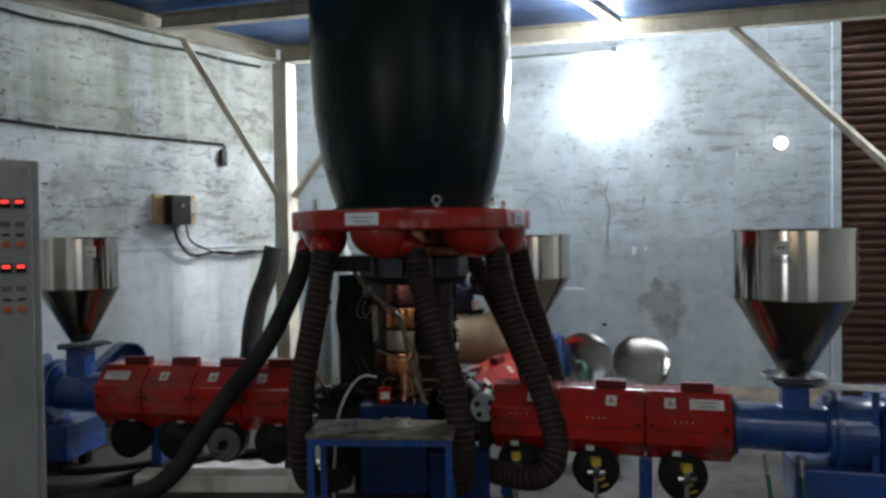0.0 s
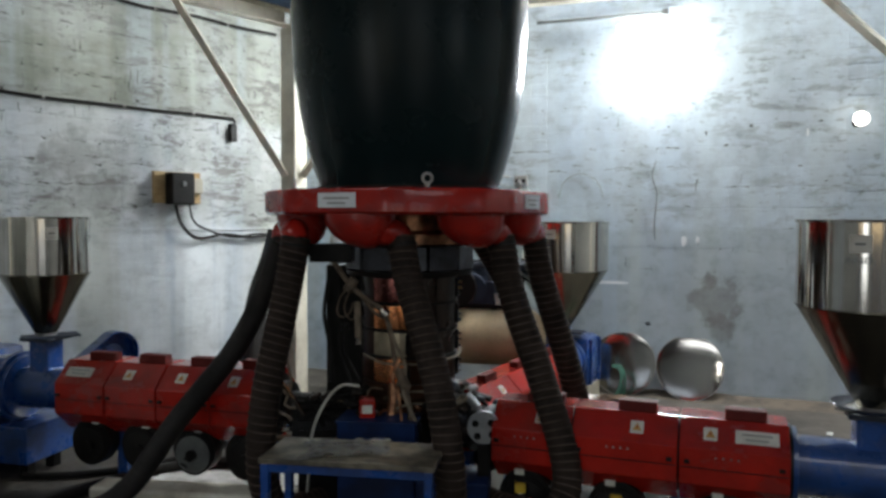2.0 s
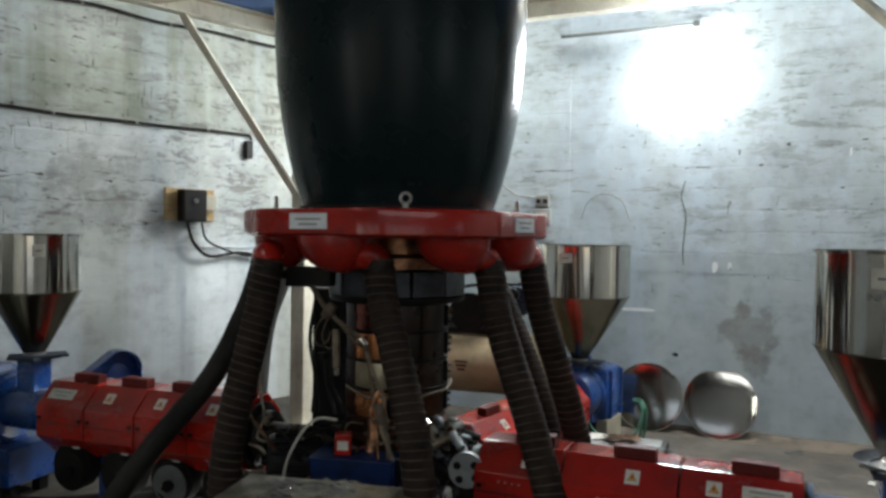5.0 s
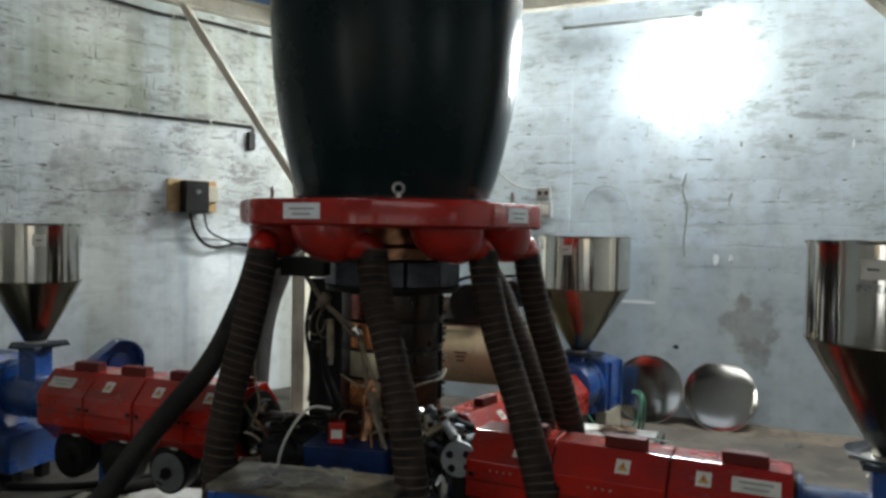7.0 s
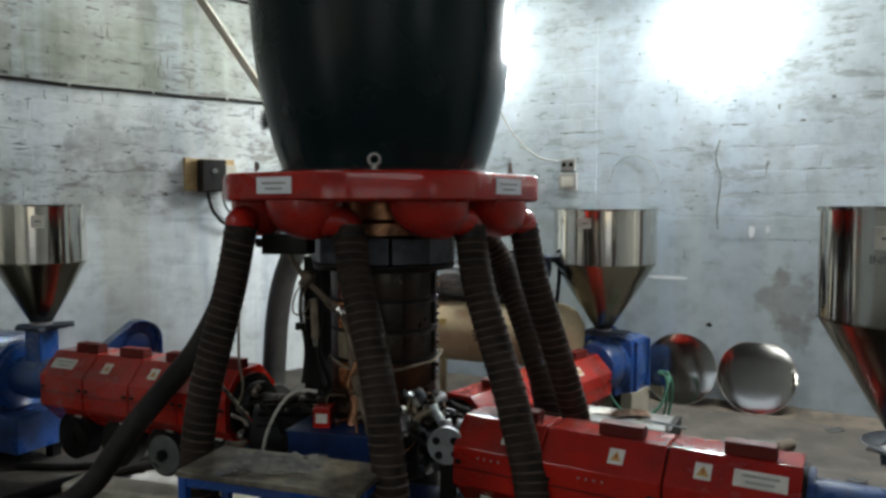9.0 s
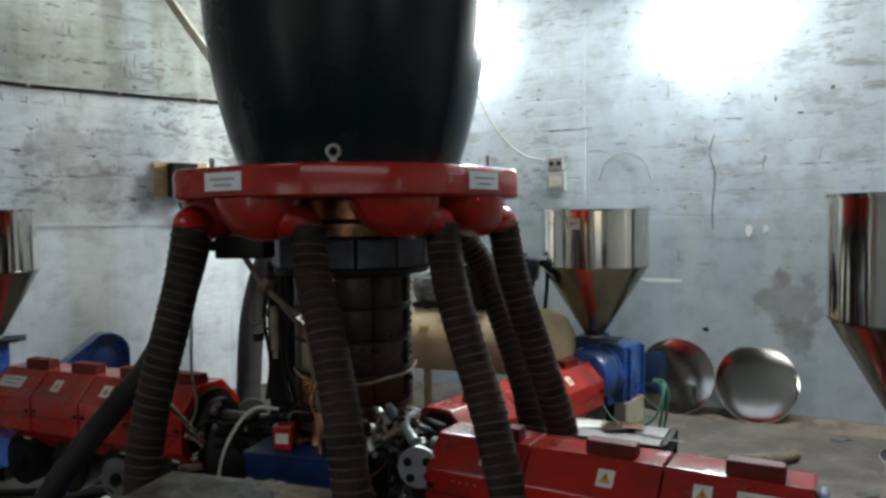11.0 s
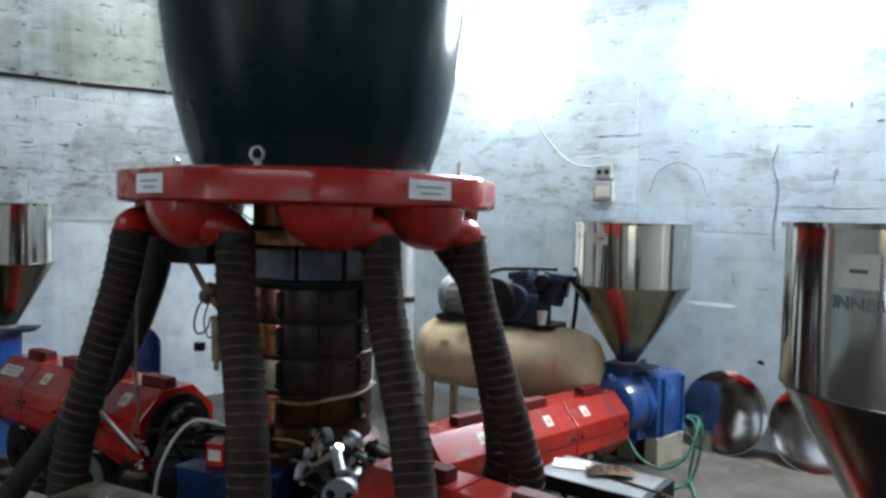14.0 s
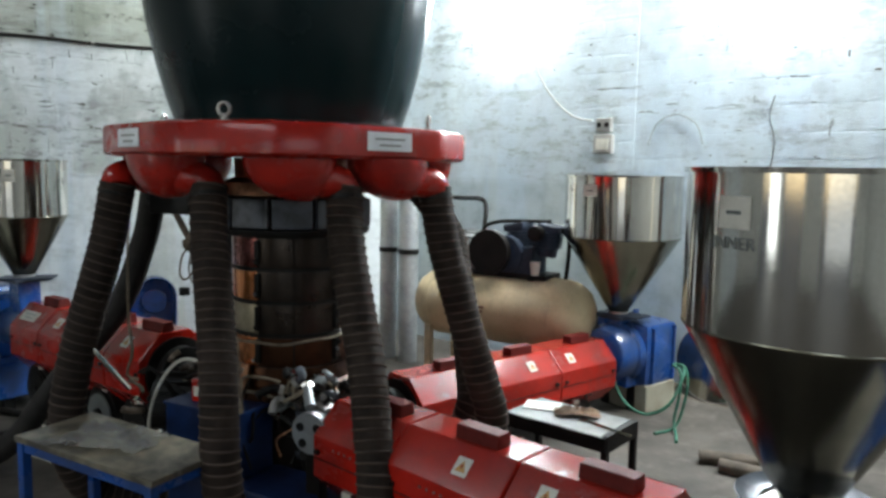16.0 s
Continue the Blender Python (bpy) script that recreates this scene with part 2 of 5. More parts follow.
M_MOTOR = surface("motor_grey", (0.24, 0.25, 0.24), (0.13, 0.135, 0.13), 0.5, 0.1, 7, 80, 0.1)
M_LED = glow("red_digits", (1.0, 0.05, 0.04), 1.5)
M_BULB = glow("bulb_glow", (1.0, 0.95, 0.85), 5.0)
M_ORANGE = surface("orange_plastic", (0.6, 0.16, 0.03), (0.4, 0.1, 0.02), 0.4, 0, 9, 60, 0.02)
M_NAVY = surface("dark_blue_paint", (0.018, 0.03, 0.055), (0.01, 0.013, 0.022), 0.6, 0, 6, 60, 0.1)
M_DULL = surface("galvanised", (0.4, 0.41, 0.41), (0.28, 0.29, 0.29), 0.45, 0.7, 5, 60, 0.05)
M_PALE = surface("pale_sheet", (0.34, 0.33, 0.31), (0.19, 0.18, 0.16), 0.5, 0, 4, 60, 0.1)
M_RAG = surface("oily_cloth", (0.20, 0.12, 0.07), (0.07, 0.05, 0.035), 0.9, 0, 14, 120, 0.4)
M_DIRT = surface("swept_dirt", (0.11, 0.088, 0.066), (0.05, 0.042, 0.034), 0.95, 0, 9, 60, 0.6)
M_YELLOW = surface("yellow_paint", (0.62, 0.42, 0.03), (0.45, 0.3, 0.03), 0.45, 0, 9, 60, 0.05)
M_CLEAR = surface("crumpled_film", (0.9, 0.9, 0.88), (0.8, 0.8, 0.78), 0.06, 0.0, 20, 60, 0.2)
M_CLEAR.node_tree.nodes["Principled BSDF"].inputs["Transmission Weight"].default_value = 0.9
M_CLEAR.node_tree.nodes["Principled BSDF"].inputs["IOR"].default_value = 1.25
M_NECK = surface("stained_copper", (0.5, 0.25, 0.14), (0.08, 0.04, 0.025), 0.3, 1.0, 10, 80, 0.1)
M_BRICK = surface("pale_hall_wall", (0.42, 0.42, 0.40), (0.30, 0.30, 0.28), 0.9, 0, 3, 40, 0.4)
M_NAVY_B = surface("dark_blue_enamel", (0.008, 0.027, 0.10), (0.005, 0.014, 0.05), 0.35, 0, 5, 90, 0.08)
M_BAND_D = surface("purpled_copper", (0.3, 0.11, 0.09), (0.12, 0.045, 0.045), 0.14, 1.0, 7, 90, 0.08)
M_BAND_P = surface("pale_band", (0.5, 0.44, 0.32), (0.26, 0.21, 0.14), 0.3, 1.0, 7, 90, 0.08)
M_BAND_B = surface("browned_copper", (0.075, 0.032, 0.016), (0.022, 0.011, 0.008), 0.34, 0.9, 7, 90, 0.08)
M_CREAM_W = surface("cream_sleeve", (0.24, 0.19, 0.13), (0.12, 0.095, 0.06), 0.6, 0, 20, 120, 0.1)
M_AMBER = surface("warning_yellow", (0.5, 0.27, 0.07), (0.36, 0.18, 0.05), 0.45, 0, 9, 60, 0.02)
M_CHIP = surface("bare_sooty_block", (0.13, 0.125, 0.11), (0.04, 0.038, 0.034), 0.95, 0, 14, 90, 0.5)
for m_, s_ in ((M_RED, 1.0), (M_RED_D, 1.0), (M_BLUE, 1.1), (M_NAVY_B, 1.0)):
    grime(m_, (0.022, 0.018, 0.016), 3.4 * s_, 0.37, 0.49, 0.3, (1, 1, 1.6))
    grime(m_, (0.10, 0.07, 0.055), 11 * s_, 0.28, 0.40, 0.15)
# upward faces: dust, and the shade of the deck above put into the colour
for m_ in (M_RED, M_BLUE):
    dust_and_shade(m_, (0.085, 0.035, 0.026) if m_ is not M_BLUE else (0.05, 0.06, 0.08))
for m_ in (M_BLACK, M_RUBBER, M_HOSE, M_HOSE_S, M_RIB, M_NAVY_B):
    m_.node_tree.nodes["Principled BSDF"].inputs["Specular IOR Level"].default_value = 0.22
for m_ in (M_CREAM, M_BEIGE, M_TANK, M_GREY):
    grime(m_, (0.2, 0.165, 0.12), 4.5, 0.35, 0.48, 0.4, (1.4, 1.4, 0.5))
grime(M_TOP, (0.26, 0.24, 0.2), 9, 0.34, 0.44, 0.5, (0.4, 1.6, 1))
grime(M_FLOOR, (0.11, 0.095, 0.08), 7, 0.34, 0.46, 0.5)
WINDOW_W, GLARE_W = 80.0, 38.0
REAR_W = 14.5
ROOF_FILL_W = (52.0, 170.0, 190.0, 160.0, 80.0)
M_ROOF = surface("roof_sheet", (0.15, 0.155, 0.16), (0.1, 0.1, 0.1), 0.6, 0.2, 2, 40, 0.1)


# ---- builders ----
def part(name, bm, mat, parent=None, label="", smooth=True, bevel=0.0):
    if bevel:
        bmesh.ops.bevel(bm, geom=bm.edges[:], offset=bevel, segments=2, profile=0.6, affect="EDGES", clamp_overlap=True)
    me = bpy.data.meshes.new(name)
    bm.to_mesh(me)
    bm.free()
    me.materials.append(mat)
    if smooth:
        me.polygons.foreach_set("use_smooth", [True] * len(me.polygons))
        me.set_sharp_from_angle(angle=radians(35))
    ob = new(name, me)
    if parent is not None:
        ob.parent = parent
    if label:
        ob["label"] = label
    return ob


def thing(name, m, label, category, group="", kind=""):
    ob = new(name)
    ob.matrix_world = m
    ob.empty_display_size = 0.1
    return tagged(ob, label, category, group, kind)


def box(size, at=(0, 0, 0), turn=(0, 0, 0), bm=None):
    bm = bm or bmesh.new()
    bmesh.ops.create_cube(bm, size=1, matrix=pose(*at, *turn) @ Matrix.Diagonal((*size, 1)))
    return bm


def rod(p, q, r, seg=14, r2=None, bm=None):
    bm = bm or bmesh.new()
    p, q = Vector(p), Vector(q)
    m = Matrix.Translation((p + q) / 2) @ (q - p).to_track_quat("Z", "Y").to_matrix().to_4x4()
    bmesh.ops.create_cone(bm, cap_ends=True, segments=seg, radius1=r, radius2=r if r2 is None else r2, depth=(q - p).length, matrix=m)
    return bm


def lathe(profile, seg=48, m=Matrix(), bm=None, wave=None, arc=None):
    """A body of revolution about z from (radius, height) pairs; wave(angle) scales the radius."""
    bm = bm or bmesh.new()
    rings = []
    n = seg if arc is None else seg + 1
    for r, z in profile:
        ring = []
        for i in range(n):
            a = (2 * math.pi if arc is None else arc) * i / seg
            k = wave(a) if wave else 1
            ring.append(bm.verts.new(m @ Vector((r * k * math.cos(a), r * k * math.sin(a), z))))
        rings.append(ring)
    for a, b in zip(rings, rings[1:]):
        for i in range(n if arc is None else n - 1):
            j = (i + 1) % n
            bm.faces.new((a[i], a[j], b[j], b[i]))
    bmesh.ops.remove_doubles(bm, verts=bm.verts[:], dist=1e-5)
    return bm


def spline(points, step):
    """Even points along a smooth curve through the given ones."""
    p = [Vector(v) for v in points]
    p = [2 * p[0] - p[1]] + p + [2 * p[-1] - p[-2]]
    fine = []
    for i in range(1, len(p) - 2):
        for k in range(24):
            t = k / 24
            a, b, c, d = p[i - 1], p[i], p[i + 1], p[i + 2]
            fine.append(0.5 * (2 * b + (c - a) * t + (2 * a - 5 * b + 4 * c - d) * t * t + (3 * b - a - 3 * c + d) * t ** 3))
    fine.append(p[-2])
    out, need = [fine[0]], step
    for a, b in zip(fine, fine[1:]):
        seg = (b - a).length
        while seg >= need and seg > 0:
            a = a + (b - a) * (need / seg)
            out.append(a)
            seg, need = (b - a).length, step
        need -= seg
    return out


def tube(points, r, seg=12, step=0.03, ribs=0.0, pitch=0.028, bm=None):
    """A hose or wire along a smooth curve; ribs: height of its rings."""
    bm = bm or bmesh.new()
    if ribs:
        step = pitch / 4
    pts = spline(points, step)
    up, rings = Vector((0.31, 0.27, 0.91)), []
    for i, c in enumerate(pts):
        d = (pts[min(i + 1, len(pts) - 1)] - pts[max(i - 1, 0)]).normalized()
        x = d.cross(up).normalized()
        y = x.cross(d).normalized()
        up = y
        rr = r + (ribs * (1.0, 0.5, -1.0, 0.5)[i % 4] if ribs else 0)
        rings.append([bm.verts.new(c + rr * (math.cos(t) * x + math.sin(t) * y)) for t in (2 * math.pi * k / seg for k in range(seg))])
    for a, b in zip(rings, rings[1:]):
        for k in range(seg):
            bm.faces.new((a[k], a[(k + 1) % seg], b[(k + 1) % seg], b[k]))
    bm.faces.new(rings[0][::-1]), bm.faces.new(rings[-1])
    return bm


def prism(outline, length, m=Matrix(), bm=None):
    """A closed outline in x, z pushed along y by length, centred."""
    bm = bm or bmesh.new()
    a = [bm.verts.new(m @ Vector((x, -length / 2, z))) for x, z in outline]
    b = [bm.verts.new(m @ Vector((x, length / 2, z))) for x, z in outline]
    n = len(outline)
    bm.faces.new(a), bm.faces.new(b[::-1])
    for i in range(n):
        bm.faces.new((a[(i + 1) % n], a[i], b[i], b[(i + 1) % n]))
    bmesh.ops.recalc_face_normals(bm, faces=bm.faces[:])
    return bm


def joined(*bms):
    """One bmesh out of several."""
    out = bms[0]
    for b in bms[1:]:
        me = bpy.data.meshes.new("tmp")
        b.to_mesh(me)
        b.free()
        out.from_mesh(me)
        bpy.data.meshes.remove(me)
    return out


def structure(name, bm, mat, label, m=Matrix(), category="", smooth=False, bevel=0.0):
    ob = part(name, bm, mat, None, "", smooth, bevel)
    ob.matrix_world = m
    return tagged(ob, label, category or name.split("_")[0], "", "structure")


# ---- large structure ----
def wall_with_holes(length, height, thick, holes):
    """A wall along x from 0, its face at y = 0 and its body behind it (+y); holes are (x0, x1, z0, z1)."""
    xs = sorted({0, length, *[v for h in holes for v in h[:2]]})
    zs = sorted({0, height, *[v for h in holes for v in h[2:]]})
    bm = bmesh.new()
    for x0, x1 in zip(xs, xs[1:]):
        for z0, z1 in zip(zs, zs[1:]):
            if any(h[0] <= x0 and x1 <= h[1] and h[2] <= z0 and z1 <= h[3] for h in holes):
                continue
            box((x1 - x0, thick, z1 - z0), ((x0 + x1) / 2, thick / 2, (z0 + z1) / 2), bm=bm)
    bmesh.ops.remove_doubles(bm, verts=bm.verts[:], dist=1e-4)
    bm.verts.index_update()
    seen = {}
    for f in bm.faces[:]:
        seen.setdefault(tuple(sorted(v.index for v in f.verts)), []).append(f)
    inner = [f for fs in seen.values() if len(fs) > 1 for f in fs]
    bmesh.ops.delete(bm, geom=inner, context="FACES_ONLY")
    bmesh.ops.recalc_face_normals(bm, faces=bm.faces[:])
    return bm


structure("floor", box((26, 26, 0.2), (0, 2, -0.1)), M_FLOOR, "dusty worn brown-grey concrete factory floor", category="floor")
# right wall: x runs from the corner along RIGHT_DIR
M_R = Matrix.Translation(CORNER) @ Matrix.Rotation(math.atan2(RIGHT_DIR.y, RIGHT_DIR.x), 4, "Z")
M_L = Matrix.Translation(CORNER_L - 9.2 * LEFT_DIR) @ Matrix.Rotation(math.atan2(LEFT_DIR.y, LEFT_DIR.x), 4, "Z")
WIN = [(0.9, 1.6, 2.54, 3.21), (2.955, 3.655, 2.54, 3.21)]
DOOR_X = 5.26
COURSE, LOW_COURSE = 0.172, 1.448
WALL_R = structure("wall_right", wall_with_holes(9.2, HALL, 0.3, WIN + [(DOOR_X, DOOR_X + 3.2, 0, 3.5)]), M_WALL_R, "whitewashed block wall with grey patches and two small windows", M_R, "wall")
structure("wall_corner", box((0.13, 0.3, HALL), (-0.065, 0.151, HALL / 2)), M_WALL_R, "whitewashed strip of block wall in the corner", M_R, "wall")
WALL_L = structure("wall_left", wall_with_holes(9.2, HALL, 0.3, []), M_WALL_L, "whitewashed block wall with flaking stained paint", M_L, "wall")
# ---- setting ----
def on_right(x, z, out=0.0):
    """A place on the right wall: x metres from the corner, z up, out towards the hall."""
    return CORNER + RIGHT_DIR * x + RIGHT_N * out + Vector((0, 0, z))


def on_left(x, z, out=0.0):
    """A place on the left wall: x metres from the corner, z up, out towards the hall."""
    return CORNER_L - LEFT_DIR * x + LEFT_N * out + Vector((0, 0, z))


# brick piers of the right wall
PIERS = []
for name, x0, x1, out in (("pier_1", 1.85, 2.35, 0.003), ("pier_2", 4.75, DOOR_X - 0.004, 0.003)):
    PIERS.append((structure(name, box((x1 - x0, out, HALL), ((x0 + x1) / 2, -out / 2, HALL / 2)), M_WALL_R, "whitewashed brick pier standing proud of the wall", M_R, "pier", bevel=0.008), x0, x1, out))
# windows: frame, sill, bright pane, daylight outside
for i, (x0, x1, z0, z1) in enumerate(WIN):
    w = structure("window_%d" % (i + 1), box((x1 - x0 + 0.08, 0.1, 0.05), ((x0 + x1) / 2, 0.056, z0 - 0.021)), M_WALL_R, "small square wall window glaring with daylight", M_R, "window", bevel=0.006)
    fr = bmesh.new()
    for cx, cz, sx, sz in (((x0 + x1) / 2, z0 + 0.025, x1 - x0 - 0.006, 0.04), ((x0 + x1) / 2, z1 - 0.025, x1 - x0 - 0.006, 0.04), (x0 + 0.025, (z0 + z1) / 2, 0.04, z1 - z0 - 0.09), (x1 - 0.025, (z0 + z1) / 2, 0.04, z1 - z0 - 0.09)):
        box((sx, 0.04, sz), (cx, 0.16, cz), bm=fr)
    part("window_frame", fr, M_GREY, w, smooth=False)
    pane = part("pane", box((x1 - x0 - 0.09, 0.006, z1 - z0 - 0.09), ((x0 + x1) / 2, 0.17, (z0 + z1) / 2)), M_DAY, w, "milky pane lit from outside", smooth=False)
    area_lamp("window_light", Matrix.Translation(on_right((x0 + x1) / 2, (z0 + z1) / 2, -0.1)) @ pose(0, 0, 0, -90, 0, RIGHT_YAW), 0.6, 0.58, WINDOW_W, (0.93, 0.97, 1.0))
    # added point lamp: throws the lens halo round the window onto the wall
    glare = bpy.data.lights.new("window_light", "POINT")
    glare.energy, glare.shadow_soft_size, glare.color = GLARE_W, 0.16, (0.93, 0.97, 1.0)
    new("window_light", glare).location = on_right((x0 + x1) / 2, (z0 + z1) / 2, 0.2)
# roller shutter in its opening
sh = bmesh.new()
prof = []
for k in range(44):
    z = k * 0.08
    prof += [(0.0, z), (0.018, z + 0.022), (0.018, z + 0.05), (0.0, z + 0.072)]
va = [sh.verts.new((DOOR_X + 0.004, 0.06 - y, z)) for y, z in prof if z < 3.5]
vb = [sh.verts.new((DOOR_X + 3.196, 0.06 - y, z)) for y, z in prof if z < 3.5]
for a, b, c, d in zip(va, vb, vb[1:], va[1:]):
    sh.faces.new((a, b, c, d))
bmesh.ops.solidify(sh, geom=sh.faces[:], thickness=0.004)
shutter = structure("door_1", sh, M_BROWN, "closed brown ribbed steel roller shutter", M_R, "shutter", smooth=False)
part("guide_rail", box((0.07, 0.09, 3.5), (DOOR_X + 0.037, -0.05, 1.75)), M_WALL_R, shutter, "white guide rail", False, 0.004)
# the rest of the hall, behind and above: unseen, added to close it
# assumed openings in the unseen roof, each with an added fill lamp
ROOF_HOLES = [(-5.6, -2.0, 0.6, 3.6), (0.9, 2.2, 6.72, 7.2), (2.3, 4.0, 6.3, 6.8), (4.1, 5.8, 5.85, 6.35), (-1.5, 5.0, -4.6, -2.6)]
structure("ceiling", wall_with_holes(26, 26, 0.12, [(x0 + 13, x1 + 13, y0 + 11, y1 + 11) for x0, x1, y0, y1 in ROOF_HOLES]), M_ROOF, "unseen grey sheet roof with openings for added lamps", Matrix.Translation((-13, -11, HALL + 0.12)) @ pose(0, 0, 0, -90, 0, 0), "ceiling")
for (x0, x1, y0, y1), w in zip(ROOF_HOLES, ROOF_FILL_W):
    area_lamp("roof_fill", pose((x0 + x1) / 2, (y0 + y1) / 2, HALL + 0.1), x1 - x0 - 0.05, y1 - y0 - 0.05, w, (0.95, 0.975, 0.99))
BACK_A = CORNER_L - 9.2 * LEFT_DIR
BACK_B = CORNER + 9.2 * RIGHT_DIR
for i, (a, b, holes) in enumerate(((BACK_A, Vector((-5.5, -5.5, 0)), [(3.6, 5.9, 0, 3.8)]), (Vector((-5.5, -5.5, 0)), Vector((6.5, -5.5, 0)), [(1.0, 4.2, 0.0, 4.0), (6.6, 10.6, 0.0, 4.2)]), (Vector((6.5, -5.5, 0)), BACK_B, [(2.0, 6.0, 2.4, 4.4)]))):
    d = b - a
    m = Matrix.Translation(b) @ Matrix.Rotation(math.atan2(-d.y, -d.x), 4, "Z")
    structure("wall_back_%d" % (i + 1), wall_with_holes(d.length, HALL, 0.25, [(d.length - h[1], d.length - h[0], h[2], h[3]) for h in holes]), M_BRICK, "unseen plain bare hall wall with an assumed wide opening", m, "wall")
structure("ground", box((160, 160, 0.1), (0, 0, -0.26)), M_FLOOR, "bare yard ground outside the hall", category="ground")


# ---- mezzanine over the machine ----
COL = Vector((-1.45, 6.98, 0))
mezz = thing("mezzanine", Matrix.Translation(COL), "cream-painted steel mezzanine frame with blue deck plates overhead", "platform")
ZB = 3.10


def beam(p, q, w=0.09, h=0.14, mat=M_CREAM):
    """A rolled steel channel between two points (their lower line)."""
    p, q = Vector(p), Vector(q)
    d = q - p
    L = d.length
    t = 0.012
    o = [(-w / 2, 0), (w / 2, 0), (w / 2, t), (-w / 2 + t, t), (-w / 2 + t, h - t), (w / 2, h - t), (w / 2, h), (-w / 2, h)]
    x = d.normalized()
    side = Vector((0, 0, 1)).cross(x).normalized()
    up = x.cross(side)
    m = Matrix((( -side.x, x.x, up.x, (p.x + q.x) / 2), (-side.y, x.y, up.y, (p.y + q.y) / 2), (-side.z, x.z, up.z, (p.z + q.z) / 2), (0, 0, 0, 1)))
    return prism(o, L, m)


U, V = RIGHT_DIR, -LEFT_DIR
def mz(a, b, z):
    return U * a + V * b + Vector((0, 0, z))


part("column", box((0.15, 0.15, ZB - 0.01), (0, 0, (ZB - 0.01) / 2), (0, 0, LEFT_YAW + 10)), M_CREAM, mezz, smooth=False, bevel=0.008)
part("base_plate", box((0.28, 0.28, 0.015), (0, 0, 0.008), (0, 0, LEFT_YAW + 10)), M_CREAM, mezz, smooth=False)
part("column", box((0.15, 0.15, ZB - 0.01), mz(5.35, 0.0, (ZB - 0.01) / 2), (0, 0, LEFT_YAW + 10)), M_CREAM, mezz, smooth=False, bevel=0.008)
part("column", box((0.15, 0.15, ZB - 0.01), mz(0, 3.62, (ZB - 0.01) / 2), (0, 0, LEFT_YAW + 10)), M_CREAM, mezz, smooth=False, bevel=0.008)
part("beam", beam(mz(-0.05, 0, ZB), mz(5.45, 0, ZB)), M_CREAM, mezz, smooth=False)
part("beam", beam(mz(0, 3.7, ZB), mz(0, 0.06, ZB)), M_CREAM, mezz, smooth=False)
part("beam", beam(mz(0.06, 1.32, ZB + 0.01), mz(5.3, 1.32, ZB + 0.01), 0.08, 0.12), M_CREAM, mezz, smooth=False)
part("beam", beam(mz(0.06, 3.6, ZB + 0.01), mz(5.3, 3.6, ZB + 0.01), 0.08, 0.12), M_CREAM, mezz, smooth=False)
part("brace", rod((-0.05, -0.08, 1.88), mz(0, 1.06, ZB + 0.01), 0.035, 4), M_CREAM, mezz, smooth=False)
part("brace", rod((0.08, -0.03, 1.88), mz(1.05, 0, ZB + 0.01), 0.035, 4), M_CREAM, mezz, smooth=False)
part("brace", rod(mz(5.3, 0, 1.6), mz(3.83, 0, ZB + 0.01), 0.035, 4), M_CREAM, mezz, smooth=False)
# deck plates with a round hole for the film
dk = bmesh.new()
HOLE = AXIS - COL
ring_in, ring_out = [], []
corners = [mz(-0.1, -0.1, 0), mz(5.5, -0.1, 0), mz(5.5, 3.7, 0), mz(-0.1, 3.7, 0)]
def edge_hit(a):
    d = Vector((math.cos(a), math.sin(a), 0))
    best = 99.0
    for p, q in zip(corners, corners[1:] + corners[:1]):
        e = q - p
        den = d.x * e.y - d.y * e.x
        if abs(den) > 1e-9:
            w = p - HOLE
            t = (w.x * e.y - w.y * e.x) / den
            if t > 0:
                best = min(best, t)
    # keep inside the outline
    return HOLE + d * best
for k in range(96):
    a = 2 * math.pi * k / 96
    p0 = HOLE + 0.82 * Vector((math.cos(a), math.sin(a), 0))
    p1 = edge_hit(a)
    ring_in.append([dk.verts.new((p0.x, p0.y, ZB + z)) for z in (0.146, 0.152)])
    ring_out.append([dk.verts.new((p1.x, p1.y, ZB + z)) for z in (0.146, 0.152)])
for k in range(96):
    a, b, c, d = ring_in[k], ring_out[k], ring_out[(k + 1) % 96], ring_in[(k + 1) % 96]
    dk.faces.new((a[0], d[0], c[0], b[0]))
    dk.faces.new((a[1], b[1], c[1], d[1]))
    dk.faces.new((b[0], c[0], c[1], b[1]))
    dk.faces.new((a[0], a[1], d[1], d[0]))
part("deck", dk, M_DECK, mezz, "blue steel deck plates", False)
tl = thing("tube_light", Matrix.Translation((0, 0, 0)), "lit white fluorescent tube under the deck", "lamp")
pa, pb = Vector((0.9, 5.44, 3.19)), Vector((1.48, 6.33, 3.19))
part("tube", rod(pa, pb, 0.016, 12), M_TUBE, tl)
part("batten", box((0.05, (pb - pa).length + 0.06, 0.04), (pa + pb) / 2 + Vector((0, 0, 0.036)), (0, 0, math.degrees(math.atan2(-(pb - pa).x, (pb - pa).y)))), M_WHITE, tl, smooth=False, bevel=0.004)

# ---- film bubble ----
def film_wave(a):
    return 1 + 0.0025 * math.sin(3 * a + 1) + 0.001 * math.sin(7 * a) + 0.0004 * math.sin(19 * a + 2)


bubble = part("film_bubble", lathe([(0.470, 1.66), (0.474, 1.70), (0.505, 1.79), (0.540, 1.92), (0.575, 2.09), (0.600, 2.27), (0.614, 2.48), (0.620, 2.75), (0.621, 3.3), (0.62, 4.4), (0.615, 6.15)], 120, Matrix(), wave=film_wave), M_FILM)
bubble.matrix_world = Matrix.Translation(AXIS)
tagged(bubble, "tall blown bubble of glossy black plastic film rising from the ring", "film bubble")


